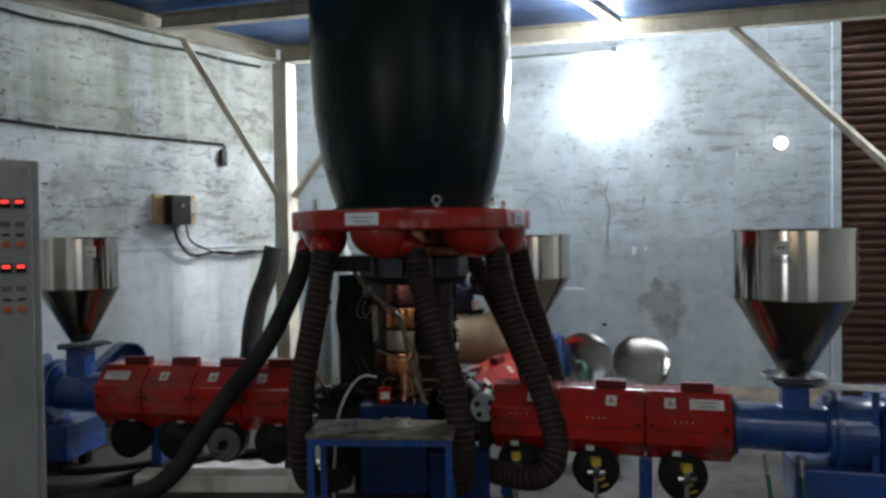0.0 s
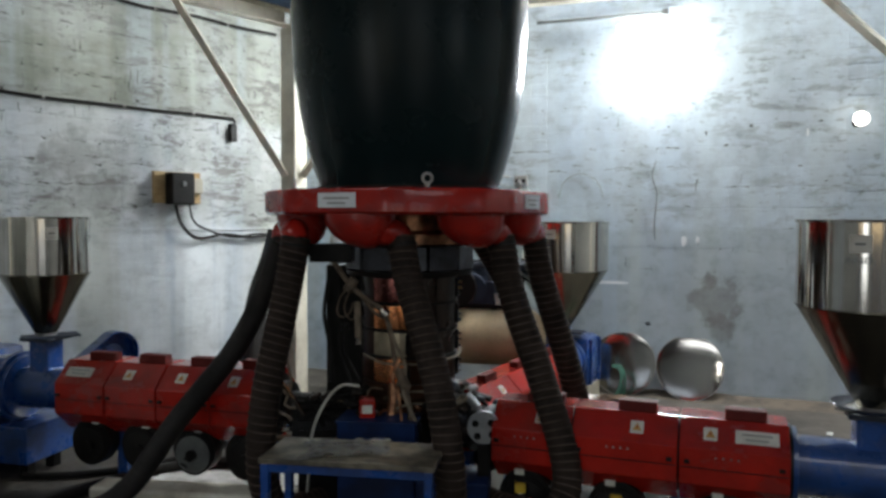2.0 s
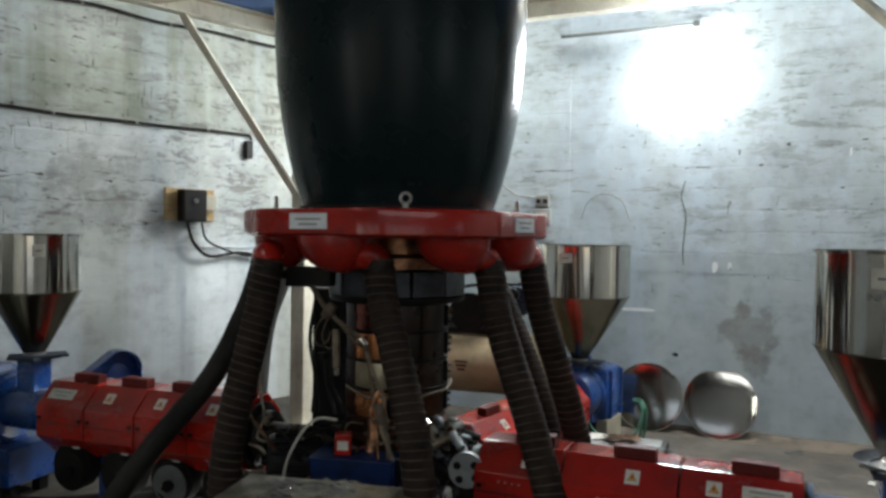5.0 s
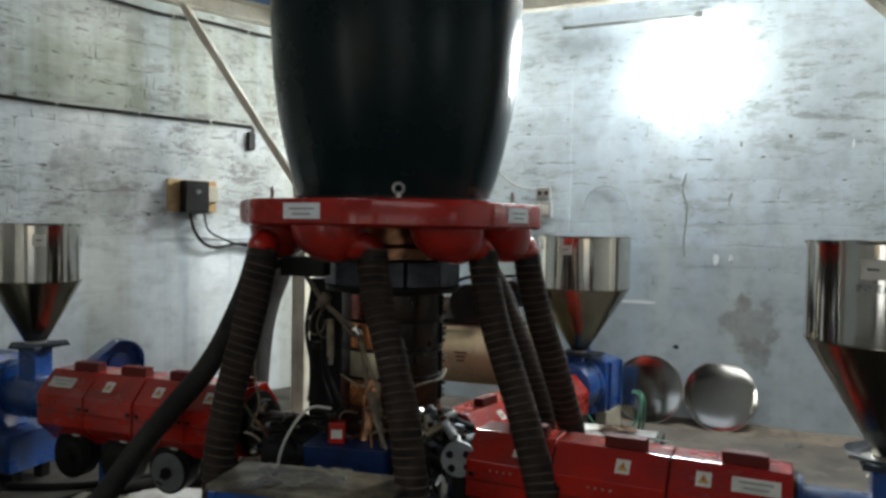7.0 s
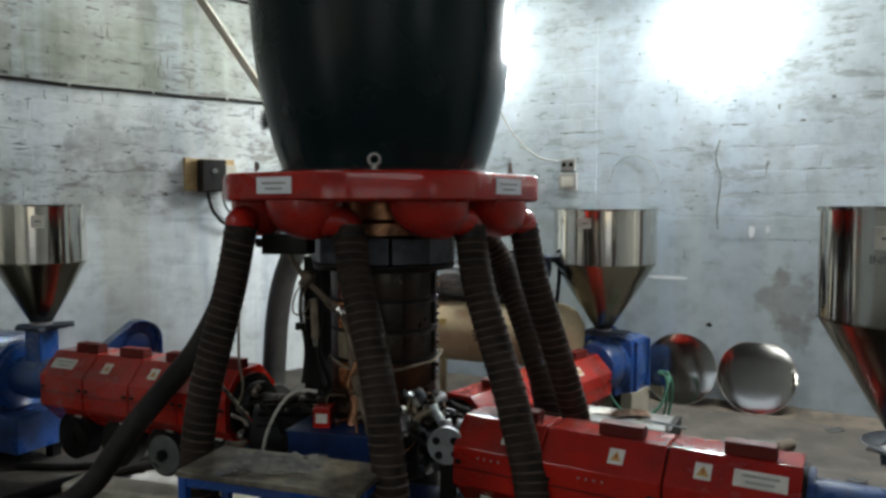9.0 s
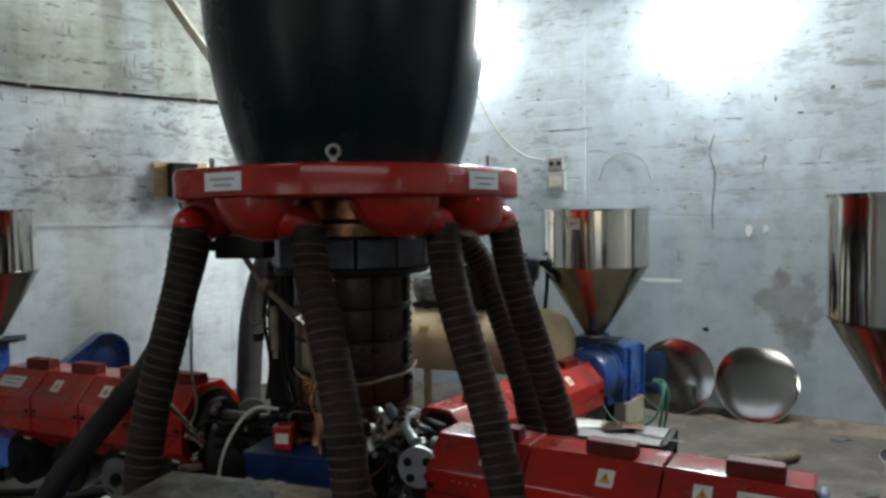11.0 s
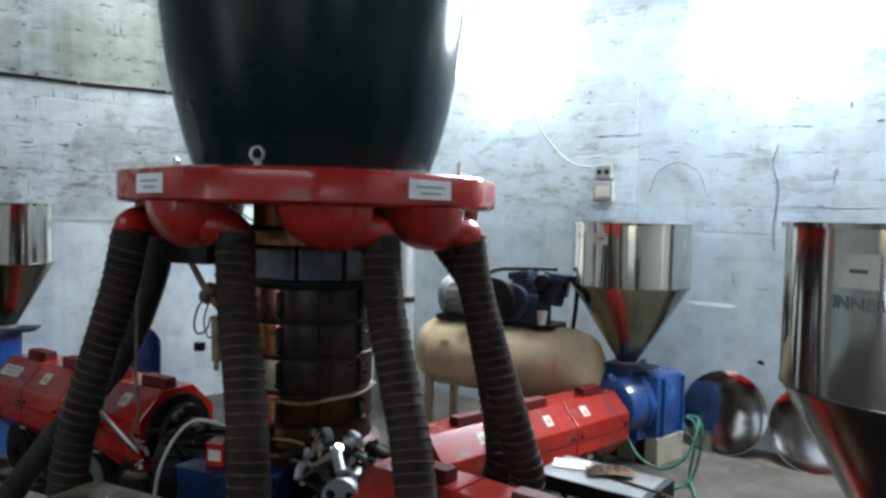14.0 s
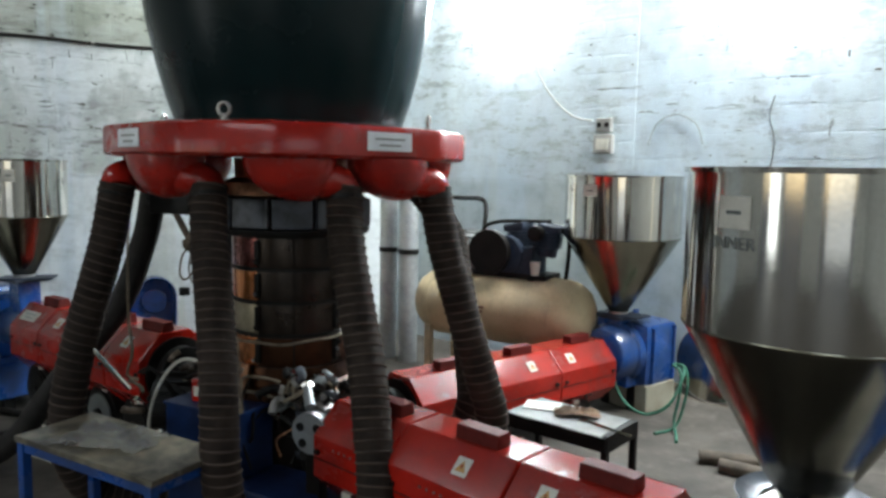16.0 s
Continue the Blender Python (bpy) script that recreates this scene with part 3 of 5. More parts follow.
# ---- air ring ----
def polar(r, deg, z):
    a = radians(deg)
    return Vector((r * math.cos(a), r * math.sin(a), z))


PORTS = {-134: 0.69, -88: 0.53, -35: 0.585, 5: 0.66, 56: 0.62, 104: 0.60, 194: 0.655}
LABELS = (-111, -22, 112)
ring = thing("air_ring", Matrix.Translation(AXIS), "glossy red cast air ring with bowl-shaped inlets under the film", "air ring")


def ring_wave(a):
    k = sum(math.exp(-((math.degrees(a) - p + 205) % 360 - 180) ** 2 / 500.0) for p in PORTS)
    side = radians(360 / 14)
    flat = math.cos(side / 2) / math.cos((a + 0.1) % side - side / 2)
    k = (0.982 + 0.020 * min(k, 1)) * (0.3 + 0.7 * flat) * 1.014
    # flat faces that carry the labels
    for p in LABELS:
        off = (math.degrees(a) - p + 180) % 360 - 180
        if abs(off) < 26:
            k = min(k, 0.685 / 0.735 / math.cos(radians(off)))
    return k


part("ring_body", lathe([(0.47, 1.56), (0.70, 1.545), (0.725, 1.55), (0.735, 1.56), (0.735, 1.652), (0.728, 1.664), (0.715, 1.668), (0.52, 1.672), (0.49, 1.665), (0.47, 1.56)], 144, wave=ring_wave), M_RED_D, ring)
part("lip", lathe([(0.46, 1.655), (0.485, 1.655), (0.485, 1.69), (0.474, 1.69), (0.46, 1.655)], 72), M_BLACK, ring, "dark inner lip")
for p, pr in PORTS.items():
    # volute: rises gently from its toe and is deepest beside its outlet pipe
    bm = bmesh.new()
    bmesh.ops.create_uvsphere(bm, u_segments=32, v_segments=20, radius=1)
    for v in bm.verts:
        x, y, z = v.co
        y += 0.30 * max(0.0, -z) * (1 - abs(y))
        v.co = Vector((0.125 * (abs(x) ** 0.75) * (1 if x > 0 else -1), 0.165 * y, 0.16 * z))
    bmesh.ops.transform(bm, matrix=Matrix.Translation(polar(0.575, p - 18, 1.552)) @ pose(0, 0, 0, 0, 0, p - 18), verts=bm.verts[:])
    bmesh.ops.bisect_plane(bm, geom=bm.verts[:] + bm.edges[:] + bm.faces[:], plane_co=(0, 0, 1.552), plane_no=(0, 0, 1), clear_outer=True)
    part("inlet_bowl", bm, M_RED_D, ring)
    part("inlet_pipe", tube([polar(0.59, p - 14, 1.472), polar((0.6 + pr) / 2, p - 7, 1.472), polar(pr - 0.004, p - 1, 1.458), polar(pr, p + 1, 1.42)], 0.064, 18, 0.02), M_RED_D, ring)
for deg in LABELS:
    m = pose(0, 0, 0, 0, 0, deg + 90)
    lab = part("label", prism([(-0.1, 1.578), (0.1, 1.578), (0.1, 1.645), (-0.1, 1.645)], 0.003, m @ Matrix.Translation((0, -0.688, 0))), M_PAINT, ring, "white maker's label")
    for z, w in ((1.62, 0.068), (1.598, 0.048)):
        pb_ = box((w * 2, 0.0012, 0.007), (0, -0.6898, z))
        bmesh.ops.transform(pb_, matrix=m, verts=pb_.verts[:])
        part("print_bar", pb_, M_GREY, lab, smooth=False)
for deg in (-75, 15, 105, 195):
    e = polar(0.60, deg, 1.668)
    bm = rod(e, e + Vector((0, 0, 0.022)), 0.013, 10)
    rim = [e + Vector((0.022 * math.cos(t) * math.cos(radians(deg + 90)), 0.022 * math.cos(t) * math.sin(radians(deg + 90)), 0.044 + 0.022 * math.sin(t))) for t in (2 * math.pi * k / 18 for k in range(19))]
    part("eyebolt", tube(rim, 0.007, 8, 0.008, bm=bm), M_STEEL_IN, ring, "zinc eyebolt")

# ---- air hoses ----
def wound(points, r, thick, pitch):
    """A thin cord wound round a hose."""
    pts = spline(points, pitch / 20)
    up, line = Vector((0.31, 0.27, 0.91)), []
    for i, c in enumerate(pts):
        d = (pts[min(i + 1, len(pts) - 1)] - pts[max(i - 1, 0)]).normalized()
        x = d.cross(up).normalized()
        up = x.cross(d).normalized()
        a = 2 * math.pi * i / 20
        line.append((c + r * (math.cos(a) * x + math.sin(a) * up), math.cos(a) * x + math.sin(a) * up, d))
    bm = bmesh.new()
    rings = [[bm.verts.new(c + thick * (math.cos(t) * n + math.sin(t) * d)) for t in (-1.9, -0.6, 0.6, 1.9)] for c, n, d in line]
    for a, b in zip(rings, rings[1:]):
        for k in range(3):
            bm.faces.new((a[k], a[k + 1], b[k + 1], b[k]))
    bmesh.ops.recalc_face_normals(bm, faces=bm.faces[:])
    return bm


def hose(pts, r=0.066, ribs=0.002, mat=None, label="dark ribbed fabric air hose hanging from the air ring", cuff=True):
    t = thing("air_hose", Matrix.Translation(Vector(pts[0])), label, "hose", "air hoses of the ring")
    o = Vector(pts[0])
    q = [Vector(p) - o for p in pts]
    part("hose_body", tube(q, r, 18, 0.03, ribs * 0.5, 0.034), mat or M_HOSE, t)
    if mat is None:
        part("wound_rib", wound(q, r + 0.0005, 0.0042, 0.036), M_RIB, t, "dusty raised spiral rib")
    if cuff:
        d = (q[1] - q[0]).normalized()
        part("clamp", rod(d * 0.03, d * 0.045, r + 0.004, 24), M_BLACK, t, "dark band clamp")
    return t


def port(deg, z=1.44):
    return AXIS + polar(PORTS[deg], deg + 1, z)


hose([port(-134), (-0.697, 4.313, 1.25), (-0.720, 4.282, 1.10), (-0.744, 4.247, 0.95), (-0.767, 4.210, 0.80), (-0.782, 4.18, 0.65), (-0.788, 4.16, 0.50), (-0.78, 4.17, 0.33), (-0.74, 4.27, 0.17), (-0.6, 4.5, 0.12)])
hose([port(-88), (-0.134, 4.273, 1.25), (-0.082, 4.232, 1.10), (-0.032, 4.192, 0.95), (0.012, 4.152, 0.80), (0.045, 4.12, 0.65), (0.068, 4.10, 0.50), (0.077, 4.12, 0.33), (0.06, 4.25, 0.17), (-0.02, 4.5, 0.12)])
hose([port(-35), (0.319, 4.480, 1.25), (0.364, 4.453, 1.10), (0.418, 4.422, 0.95), (0.474, 4.382, 0.80), (0.523, 4.332, 0.65), (0.570, 4.285, 0.50), (0.590, 4.24, 0.36), (0.55, 4.20, 0.25), (0.44, 4.24, 0.19), (0.2, 4.5, 0.16)])
hose([port(5), (0.494, 4.905, 1.25), (0.536, 4.911, 1.10), (0.585, 4.916, 0.95), (0.631, 4.927, 0.80), (0.673, 4.95, 0.65), (0.70, 4.98, 0.50), (0.62, 5.02, 0.3), (0.35, 5.0, 0.15)])
hose([port(56), (0.27, 5.45, 1.22), (0.345, 5.37, 1.07), (0.415, 5.29, 0.92), (0.48, 5.21, 0.77), (0.535, 5.14, 0.62), (0.55, 5.1, 0.48), (0.45, 5.1, 0.3), (0.2, 5.1, 0.15)])
hose([port(104), (-0.42, 5.55, 1.2), (-0.47, 5.6, 0.95), (-0.48, 5.55, 0.6), (-0.45, 5.3, 0.15)])
hose([port(194), (-0.900, 4.692, 1.25), (-0.968, 4.700, 1.10), (-1.043, 4.698, 0.95), (-1.135, 4.682, 0.80), (-1.249, 4.633, 0.65), (-1.360, 4.574, 0.50), (-1.457, 4.520, 0.35), (-1.56, 4.46, 0.19), (-1.72, 4.40, 0.08), (-2.0, 4.36, 0.06), (-2.4, 4.25, 0.06)], 0.056, 0.0012, M_HOSE_S, "dark smooth air hose sagging to the floor beside the covers")
tagged(hose([(-1.52, 6.78, 1.42), (-1.57, 6.75, 1.2), (-1.67, 6.74, 0.92), (-1.72, 6.72, 0.6), (-1.74, 6.7, 0.1), (-1.6, 6.5, 0.092)], 0.09, 0.001, M_HOSE_G, "grey smooth duct hose standing beside the steel column", False), group="hall ducts")

# ---- die head ----
die = thing("die_head", Matrix.Translation(AXIS), "scorched cylindrical extrusion die with copper heater bands and wiring", "extrusion die")
part("die_body", lathe([(0.0, 0.28), (0.235, 0.28), (0.235, 1.25), (0.20, 1.26), (0.20, 1.56), (0.0, 1.56)], 48), M_DIE, die)
part("die_foot", lathe([(0.0, 0.0), (0.34, 0.0), (0.34, 0.04), (0.26, 0.06), (0.26, 0.28), (0, 0.28)], 40), M_BLACK, die)
part("top_flange", lathe([(0.2, 1.24), (0.33, 1.24), (0.335, 1.25), (0.335, 1.265), (0.2, 1.268)], 48), M_BLACK, die)
for k in range(12):
    a = k * 30 + 8
    part("flange_heater", box((0.022, 0.160, 0.118), polar(0.322, a, 1.33), (0, 0, a)), M_HEATER, die, "grey flange heater block", False, 0.006)
part("neck", lathe([(0.26, 1.39), (0.3, 1.40), (0.3, 1.45), (0.24, 1.47), (0.24, 1.55)], 40), M_NECK, die, "heat-stained coppery neck under the ring")
rnd = random.Random(7)
ROWS_Z = [0.70 + 0.136 * k for k in range(4)]
ARCS = ((-128, -86), (-84, -52), (-50, -13), (-3, 40), (42, 110), (112, 180), (182, 230))
for row, z in enumerate(ROWS_Z):
    for k, (a0, a1) in enumerate(ARCS):
        seg = lathe([(0.238, z), (0.252, z), (0.2535, z + 0.012), (0.2535, z + 0.112), (0.252, z + 0.124), (0.238, z + 0.124)], 14, pose(0, 0, 0, 0, 0, a0), arc=radians(a1 - a0))
        bmesh.ops.recalc_face_normals(seg, faces=seg.faces[:])
        mat = (M_COPPER, M_BAND_P, M_COPPER, M_BAND_D)[row] if k == 0 else M_BAND_B if row == 0 or k == 3 else M_DIE
        part("heater_band", seg, mat, die, ("bright copper heater band" if row in (0, 2) else "heat-tinted heater band") if k == 0 else "")
    part("clamp_strip", lathe([(0.254, z + 0.118), (0.258, z + 0.120), (0.258, z + 0.134), (0.254, z + 0.136)], 48), M_BLACK, die)
    # terminal column with screws where the bands meet
    for a, n in ((-8, 3), (-85, 1)):
        part("band_clamp", box((0.02, 0.022, 0.10), polar(0.256, a, z + 0.062), (0, 0, a)), M_BLACK, die, smooth=False, bevel=0.003)
        for i in range(n):
            p = polar(0.266, a + rnd.uniform(-2, 2), z + 0.03 + 0.03 * i)
            part("screw", rod(p, p + polar(0.016, a, 0), rnd.uniform(0.005, 0.009), 8), rnd.choice((M_STEEL, M_BLACK, M_HEATER, M_BRASS)), die)
part("lower_manifold", lathe([(0.236, 0.5), (0.28, 0.5), (0.29, 0.52), (0.29, 0.60), (0.255, 0.62), (0.245, 0.69), (0.236, 0.69)], 40), M_BAND_B, die)
part("copper_pipe", tube([polar(0.262, -100, 0.70), polar(0.285, -98, 0.62), polar(0.31, -100, 0.52), polar(0.31, -103, 0.3)], 0.03, 14, 0.02), M_NECK, die, "heat-stained copper pipe")


# wires and fittings round the die
def wire(pts, r, mat, name="wire"):
    part(name, tube(pts, r, 7, 0.015), mat, die)


wire([polar(0.268 + 0.01 * math.sin(d * 0.05), d, 0.80 + 0.022 * (d + 70) * (d + 70) / 5000 + 0.004 * math.sin(d * 0.13)) for d in range(-150, 20, 12)], 0.006, M_CREAM_W)
wire([polar(0.30, -96, 0.60), polar(0.33, -88, 0.67), polar(0.34, -72, 0.68), polar(0.33, -60, 0.66)], 0.006, M_CREAM_W)
wire([polar(0.31, -97, 0.585), polar(0.36, -80, 0.625), polar(0.38, -62, 0.61), polar(0.36, -48, 0.55), polar(0.33, -40, 0.5)], 0.007, M_CREAM_W)
for k in range(26):
    a = rnd.uniform(-175, 5)
    z0 = rnd.uniform(0.5, 0.68)
    a2 = a + rnd.uniform(-30, 30)
    wire([polar(0.27, a, z0), polar(0.31 + rnd.uniform(0, 0.06), (a + a2) / 2, z0 + rnd.uniform(-0.03, 0.06)), polar(0.33 + rnd.uniform(0, 0.1), a2, z0 - rnd.uniform(0.03, 0.12)), polar(0.34 + rnd.uniform(0, 0.1), a2 + rnd.uniform(-12, 12), 0.38 + rnd.uniform(-0.08, 0.06))], rnd.choice((0.004, 0.005, 0.007)), rnd.choice((M_WIRE, M_RUBBER, M_RUBBER, M_RUBBER, M_BLACK, M_NECK)))
# a nest of pipe elbows, unions and sleeved cables beside the die, towards the right covers
for k in range(46):
    a, r, z = rnd.gauss(-37, 10), rnd.uniform(0.31, 0.47), rnd.uniform(0.42, 0.70)
    p = polar(r, a, z)
    d1, d2 = (Vector((rnd.uniform(-1, 1), rnd.uniform(-1, 1), rnd.uniform(-0.6, 0.6))).normalized() for _ in range(2))
    rr = rnd.uniform(0.010, 0.02)
    e = part("fitting", tube([p, p + d1 * 0.035, p + d1 * 0.05 + d2 * 0.025, p + d1 * 0.055 + d2 * 0.06], rr, 10, 0.012), rnd.choice((M_STEEL_IN, M_DULL, M_STEEL_IN, M_HEATER, M_BLACK, M_BLACK, M_BLACK, M_BLACK, M_DIE)), die)
    part("union_nut", rod(p - d1 * 0.004, p + d1 * 0.014, rr + 0.006, 6), rnd.choice((M_STEEL_IN, M_BLACK, M_STEEL)), e, smooth=False)
for k in range(16):
    a, r, z = rnd.gauss(-110, 26), rnd.uniform(0.30, 0.46), rnd.uniform(0.38, 0.58)
    p = polar(r, a, z)
    d1, d2 = (Vector((rnd.uniform(-1, 1), rnd.uniform(-1, 1), rnd.uniform(-0.6, 0.6))).normalized() for _ in range(2))
    part("fitting", tube([p, p + d1 * 0.03, p + d1 * 0.045 + d2 * 0.02, p + d1 * 0.05 + d2 * 0.05], rnd.uniform(0.008, 0.018), 10, 0.012), rnd.choice((M_STEEL_IN, M_BLACK, M_BLACK, M_DIE, M_NECK)), die)
for k in range(16):
    a = rnd.gauss(-40, 13)
    r, z = rnd.uniform(0.32, 0.45), rnd.uniform(0.46, 0.68)
    c = polar(r, a, z)
    q = rnd.uniform(0.03, 0.07)
    ph = rnd.uniform(0, 6.28)
    wire([c + Vector((q * math.cos(ph + t), q * 0.7 * math.sin(ph + t), 0.04 * math.sin(1.7 * t + ph) - 0.012 * t)) for t in (0, 1.1, 2.2, 3.3, 4.4)], rnd.choice((0.004, 0.006, 0.008)), rnd.choice((M_CREAM_W, M_CREAM_W, M_DISC, M_RUBBER, M_WHITE)), "cable_loop")
for a, r, z in ((-38, 0.36, 0.60), (-46, 0.40, 0.56), (-32, 0.42, 0.55)):
    part("terminal_box", box((0.055, 0.045, 0.035), polar(r, a, z), (rnd.uniform(-20, 20), rnd.uniform(-20, 20), rnd.uniform(0, 90))), rnd.choice((M_STEEL_IN, M_HEATER)), die, "bright terminal cover", False, 0.006)
# slanted conduit arm at the left of the die
part("conduit_arm", tube([(-0.34, -0.34, 1.33), (-0.25, -0.34, 1.205), (-0.16, -0.35, 1.13), (-0.08, -0.36, 1.075), (-0.045, -0.365, 0.97), (-0.02, -0.37, 0.82), (0.05, -0.40, 0.64), (0.07, -0.41, 0.42)], 0.0125, 10, 0.02), M_WIRE, die, "bent cable conduit")
part("conduit_branch", tube([(-0.20, -0.335, 1.15), (-0.12, -0.33, 1.06), (-0.06, -0.34, 1.04)], 0.007, 8, 0.02), M_WIRE, die)
part("conduit_hub", joined(rod((-0.265, -0.34, 1.175), (-0.225, -0.34, 1.235), 0.026, 14), rod((-0.245, -0.375, 1.2), (-0.245, -0.3, 1.2), 0.02, 12)), M_WIRE, die, bevel=0.004)
part("pipe_clamp", rod((-0.088, -0.36, 1.09), (-0.068, -0.36, 1.055), 0.024, 14), M_STEEL, die, "bright pipe clamp", bevel=0.003)
cyl_ = part("air_cylinder", rod((-0.215, -0.335, 1.12), (-0.21, -0.335, 0.945), 0.017, 16), M_CREAM_W, die, "small hanging air cylinder", bevel=0.003)
part("cylinder_tip", rod((-0.21, -0.335, 0.945), (-0.21, -0.335, 0.91), 0.011, 12), M_STEEL, cyl_, "bright tip")
wire([(-0.26, -0.34, 1.19), (-0.30, -0.34, 1.14), (-0.315, -0.34, 1.07), (-0.285, -0.345, 1.045), (-0.25, -0.34, 1.07), (-0.235, -0.34, 1.12)], 0.004, M_WIRE)
wire([(-0.25, -0.33, 1.18), (-0.285, -0.32, 1.09), (-0.25, -0.33, 1.03), (-0.2, -0.34, 1.07)], 0.0035, M_WIRE)
wire([(-0.06, -0.37, 1.03), (-0.02, -0.385, 0.93), (0.03, -0.39, 0.82), (0.02, -0.40, 0.7), (0.09, -0.43, 0.55)], 0.009, M_CREAM_W)
wire([(0.0, -0.38, 0.86), (-0.03, -0.40, 0.76), (0.0, -0.41, 0.68), (0.02, -0.42, 0.5)], 0.007, M_NECK)
part("cable_knot", joined(rod((0.0, -0.39, 0.80), (0.03, -0.40, 0.72), 0.026, 10), rod((-0.01, -0.40, 0.74), (0.05, -0.385, 0.71), 0.018, 10)), M_WIRE, die, bevel=0.004)
part("sensor_box", box((0.21, 0.12, 0.09), (-0.345, -0.31, 1.36), (0, 0, 4)), M_BLACK, die, smooth=False, bevel=0.008)
part("sensor_knob", rod((-0.45, -0.33, 1.365), (-0.49, -0.33, 1.365), 0.022, 14), M_BLACK, die, bevel=0.004)
part("counterweight", rod((-0.27, -0.36, 0.985), (-0.27, -0.36, 1.015), 0.022, 12), M_BLACK, die)
part("cable_trunk", box((0.22, 0.11, 1.27), (-0.39, 0.226, 0.635), (0, 0, 8)), M_BLACK, die, "black upright cable trunk", False, 0.008)
for k in range(7):
    a = rnd.uniform(-0.05, 0.05)
    wire([(-0.434 + a, 0.15, 1.2), (-0.43 + a * 1.5, 0.13, 1.0), (-0.42 + a, 0.12, 0.8), (-0.36 + a * 2, 0.05, 0.62)], 0.006, rnd.choice((M_RUBBER, M_RUBBER, M_BLACK)))

# round plate with holes, facing the walkway
cp = thing("coupling_plate", Matrix.Translation((0.21, 4.40, 0.54)), "round grey adaptor plate with four bolt holes beside the die", "flange")
part("plate", rod((0, 0.004, 0), (0.0, 0.03, 0), 0.078, 32), M_DULL, cp)
for sx, sz in ((-0.04, 0.02), (0.035, 0.025), (-0.03, -0.04), (0.04, -0.03)):
    part("bolt_hole", rod((sx, 0.0, sz), (sx, 0.012, sz), 0.017, 12), M_BLACK, cp)
part("stub", rod((0.0, 0.03, 0), (-0.1, 0.25, 0), 0.055, 16), M_BLACK, cp)
part("bracket", box((0.06, 0.05, 0.46), (0.0, 0.05, -0.31)), M_BLACK, cp, smooth=False)

# blue motor box with a red switch box
bb = thing("blue_box", pose(-0.30, 4.49, 0, 0, 0, -2), "dark blue sheet-metal drive box in front of the die", "machine box")
part("housing", box((0.38, 0.22, 0.50), (0, 0, 0.31)), M_NAVY_B, bb, smooth=False, bevel=0.012)
part("side_box", box((0.34, 0.26, 0.30), (0.37, -0.02, 0.15)), M_NAVY_B, bb, smooth=False, bevel=0.012)
part("cover_lip", box((0.39, 0.23, 0.012), (0, 0, 0.555)), M_NAVY_B, bb, smooth=False, bevel=0.003)
part("plinth", box((0.34, 0.18, 0.06), (0, 0, 0.03)), M_BLACK, bb, smooth=False)
rb = thing("red_box", pose(-0.36, 4.47, 0.562, 0, 0, 10), "small red junction box on the blue drive box", "junction box")
part("case", box((0.075, 0.075, 0.095), (0, 0, 0.0475)), M_RED, rb, smooth=False, bevel=0.008)
part("sticker", box((0.05, 0.002, 0.04), (0, -0.0385, 0.045)), M_WHITE, rb, smooth=False)
bk = thing("drive_motor", pose(-0.62, 4.72, 0, 0, 0, 15), "black finned motor under the feed adaptors", "motor")
body_ = part("motor_body", rod((-0.18, 0, 0.42), (0.18, 0, 0.42), 0.16, 28), M_BLACK, bk)
for k in range(20):
    a = k * 18
    part("fin", box((0.3, 0.012, 0.03), (0, 0.165 * math.cos(radians(a)), 0.42 + 0.165 * math.sin(radians(a))), (a - 90, 0, 0)), M_BLACK, body_, smooth=False)
part("motor_foot", box((0.3, 0.26, 0.26), (0, 0, 0.13)), M_BLACK, bk, smooth=False, bevel=0.01)
for k in range(30):
    p = Vector((rnd.uniform(-0.30, 0.36), rnd.uniform(-0.22, 0.12), rnd.uniform(0.44, 0.64)))
    d1, d2 = (Vector((rnd.uniform(-1, 1), rnd.uniform(-1, 1), rnd.uniform(-0.5, 0.5))).normalized() for _ in range(2))
    part("fitting", tube([p, p + d1 * 0.03, p + d1 * 0.045 + d2 * 0.02, p + d1 * 0.05 + d2 * 0.06], rnd.uniform(0.006, 0.016), 9, 0.012), rnd.choice((M_STEEL, M_STEEL_IN, M_BLACK, M_BLACK, M_RUBBER, M_DIE, M_WIRE)), bk)
for k in range(8):
    p = Vector((rnd.uniform(-0.3, 0.3), rnd.uniform(-0.25, 0.0), rnd.uniform(0.5, 0.66)))
    part("cable", tube([p, p + Vector((0.08, -0.03, 0.03)), p + Vector((0.15, -0.02, -0.05)), p + Vector((0.19, 0.02, -0.16))], rnd.uniform(0.005, 0.009), 8, 0.02), rnd.choice((M_RUBBER, M_RUBBER, M_CREAM_W)), bk)
wp_ = thing("white_cable", Matrix.Translation((-0.55, 4.3, 0)), "pale grey cable looping down beside the motor", "cable")
part("cable_body", tube([(0.14, 0.22, 0.70), (0.06, 0.18, 0.71), (-0.01, 0.15, 0.64), (-0.07, 0.13, 0.50), (-0.09, 0.12, 0.3), (-0.09, 0.1, 0.012), (0.1, 0.0, 0.012)], 0.007, 10, 0.02), M_WHITE, wp_)


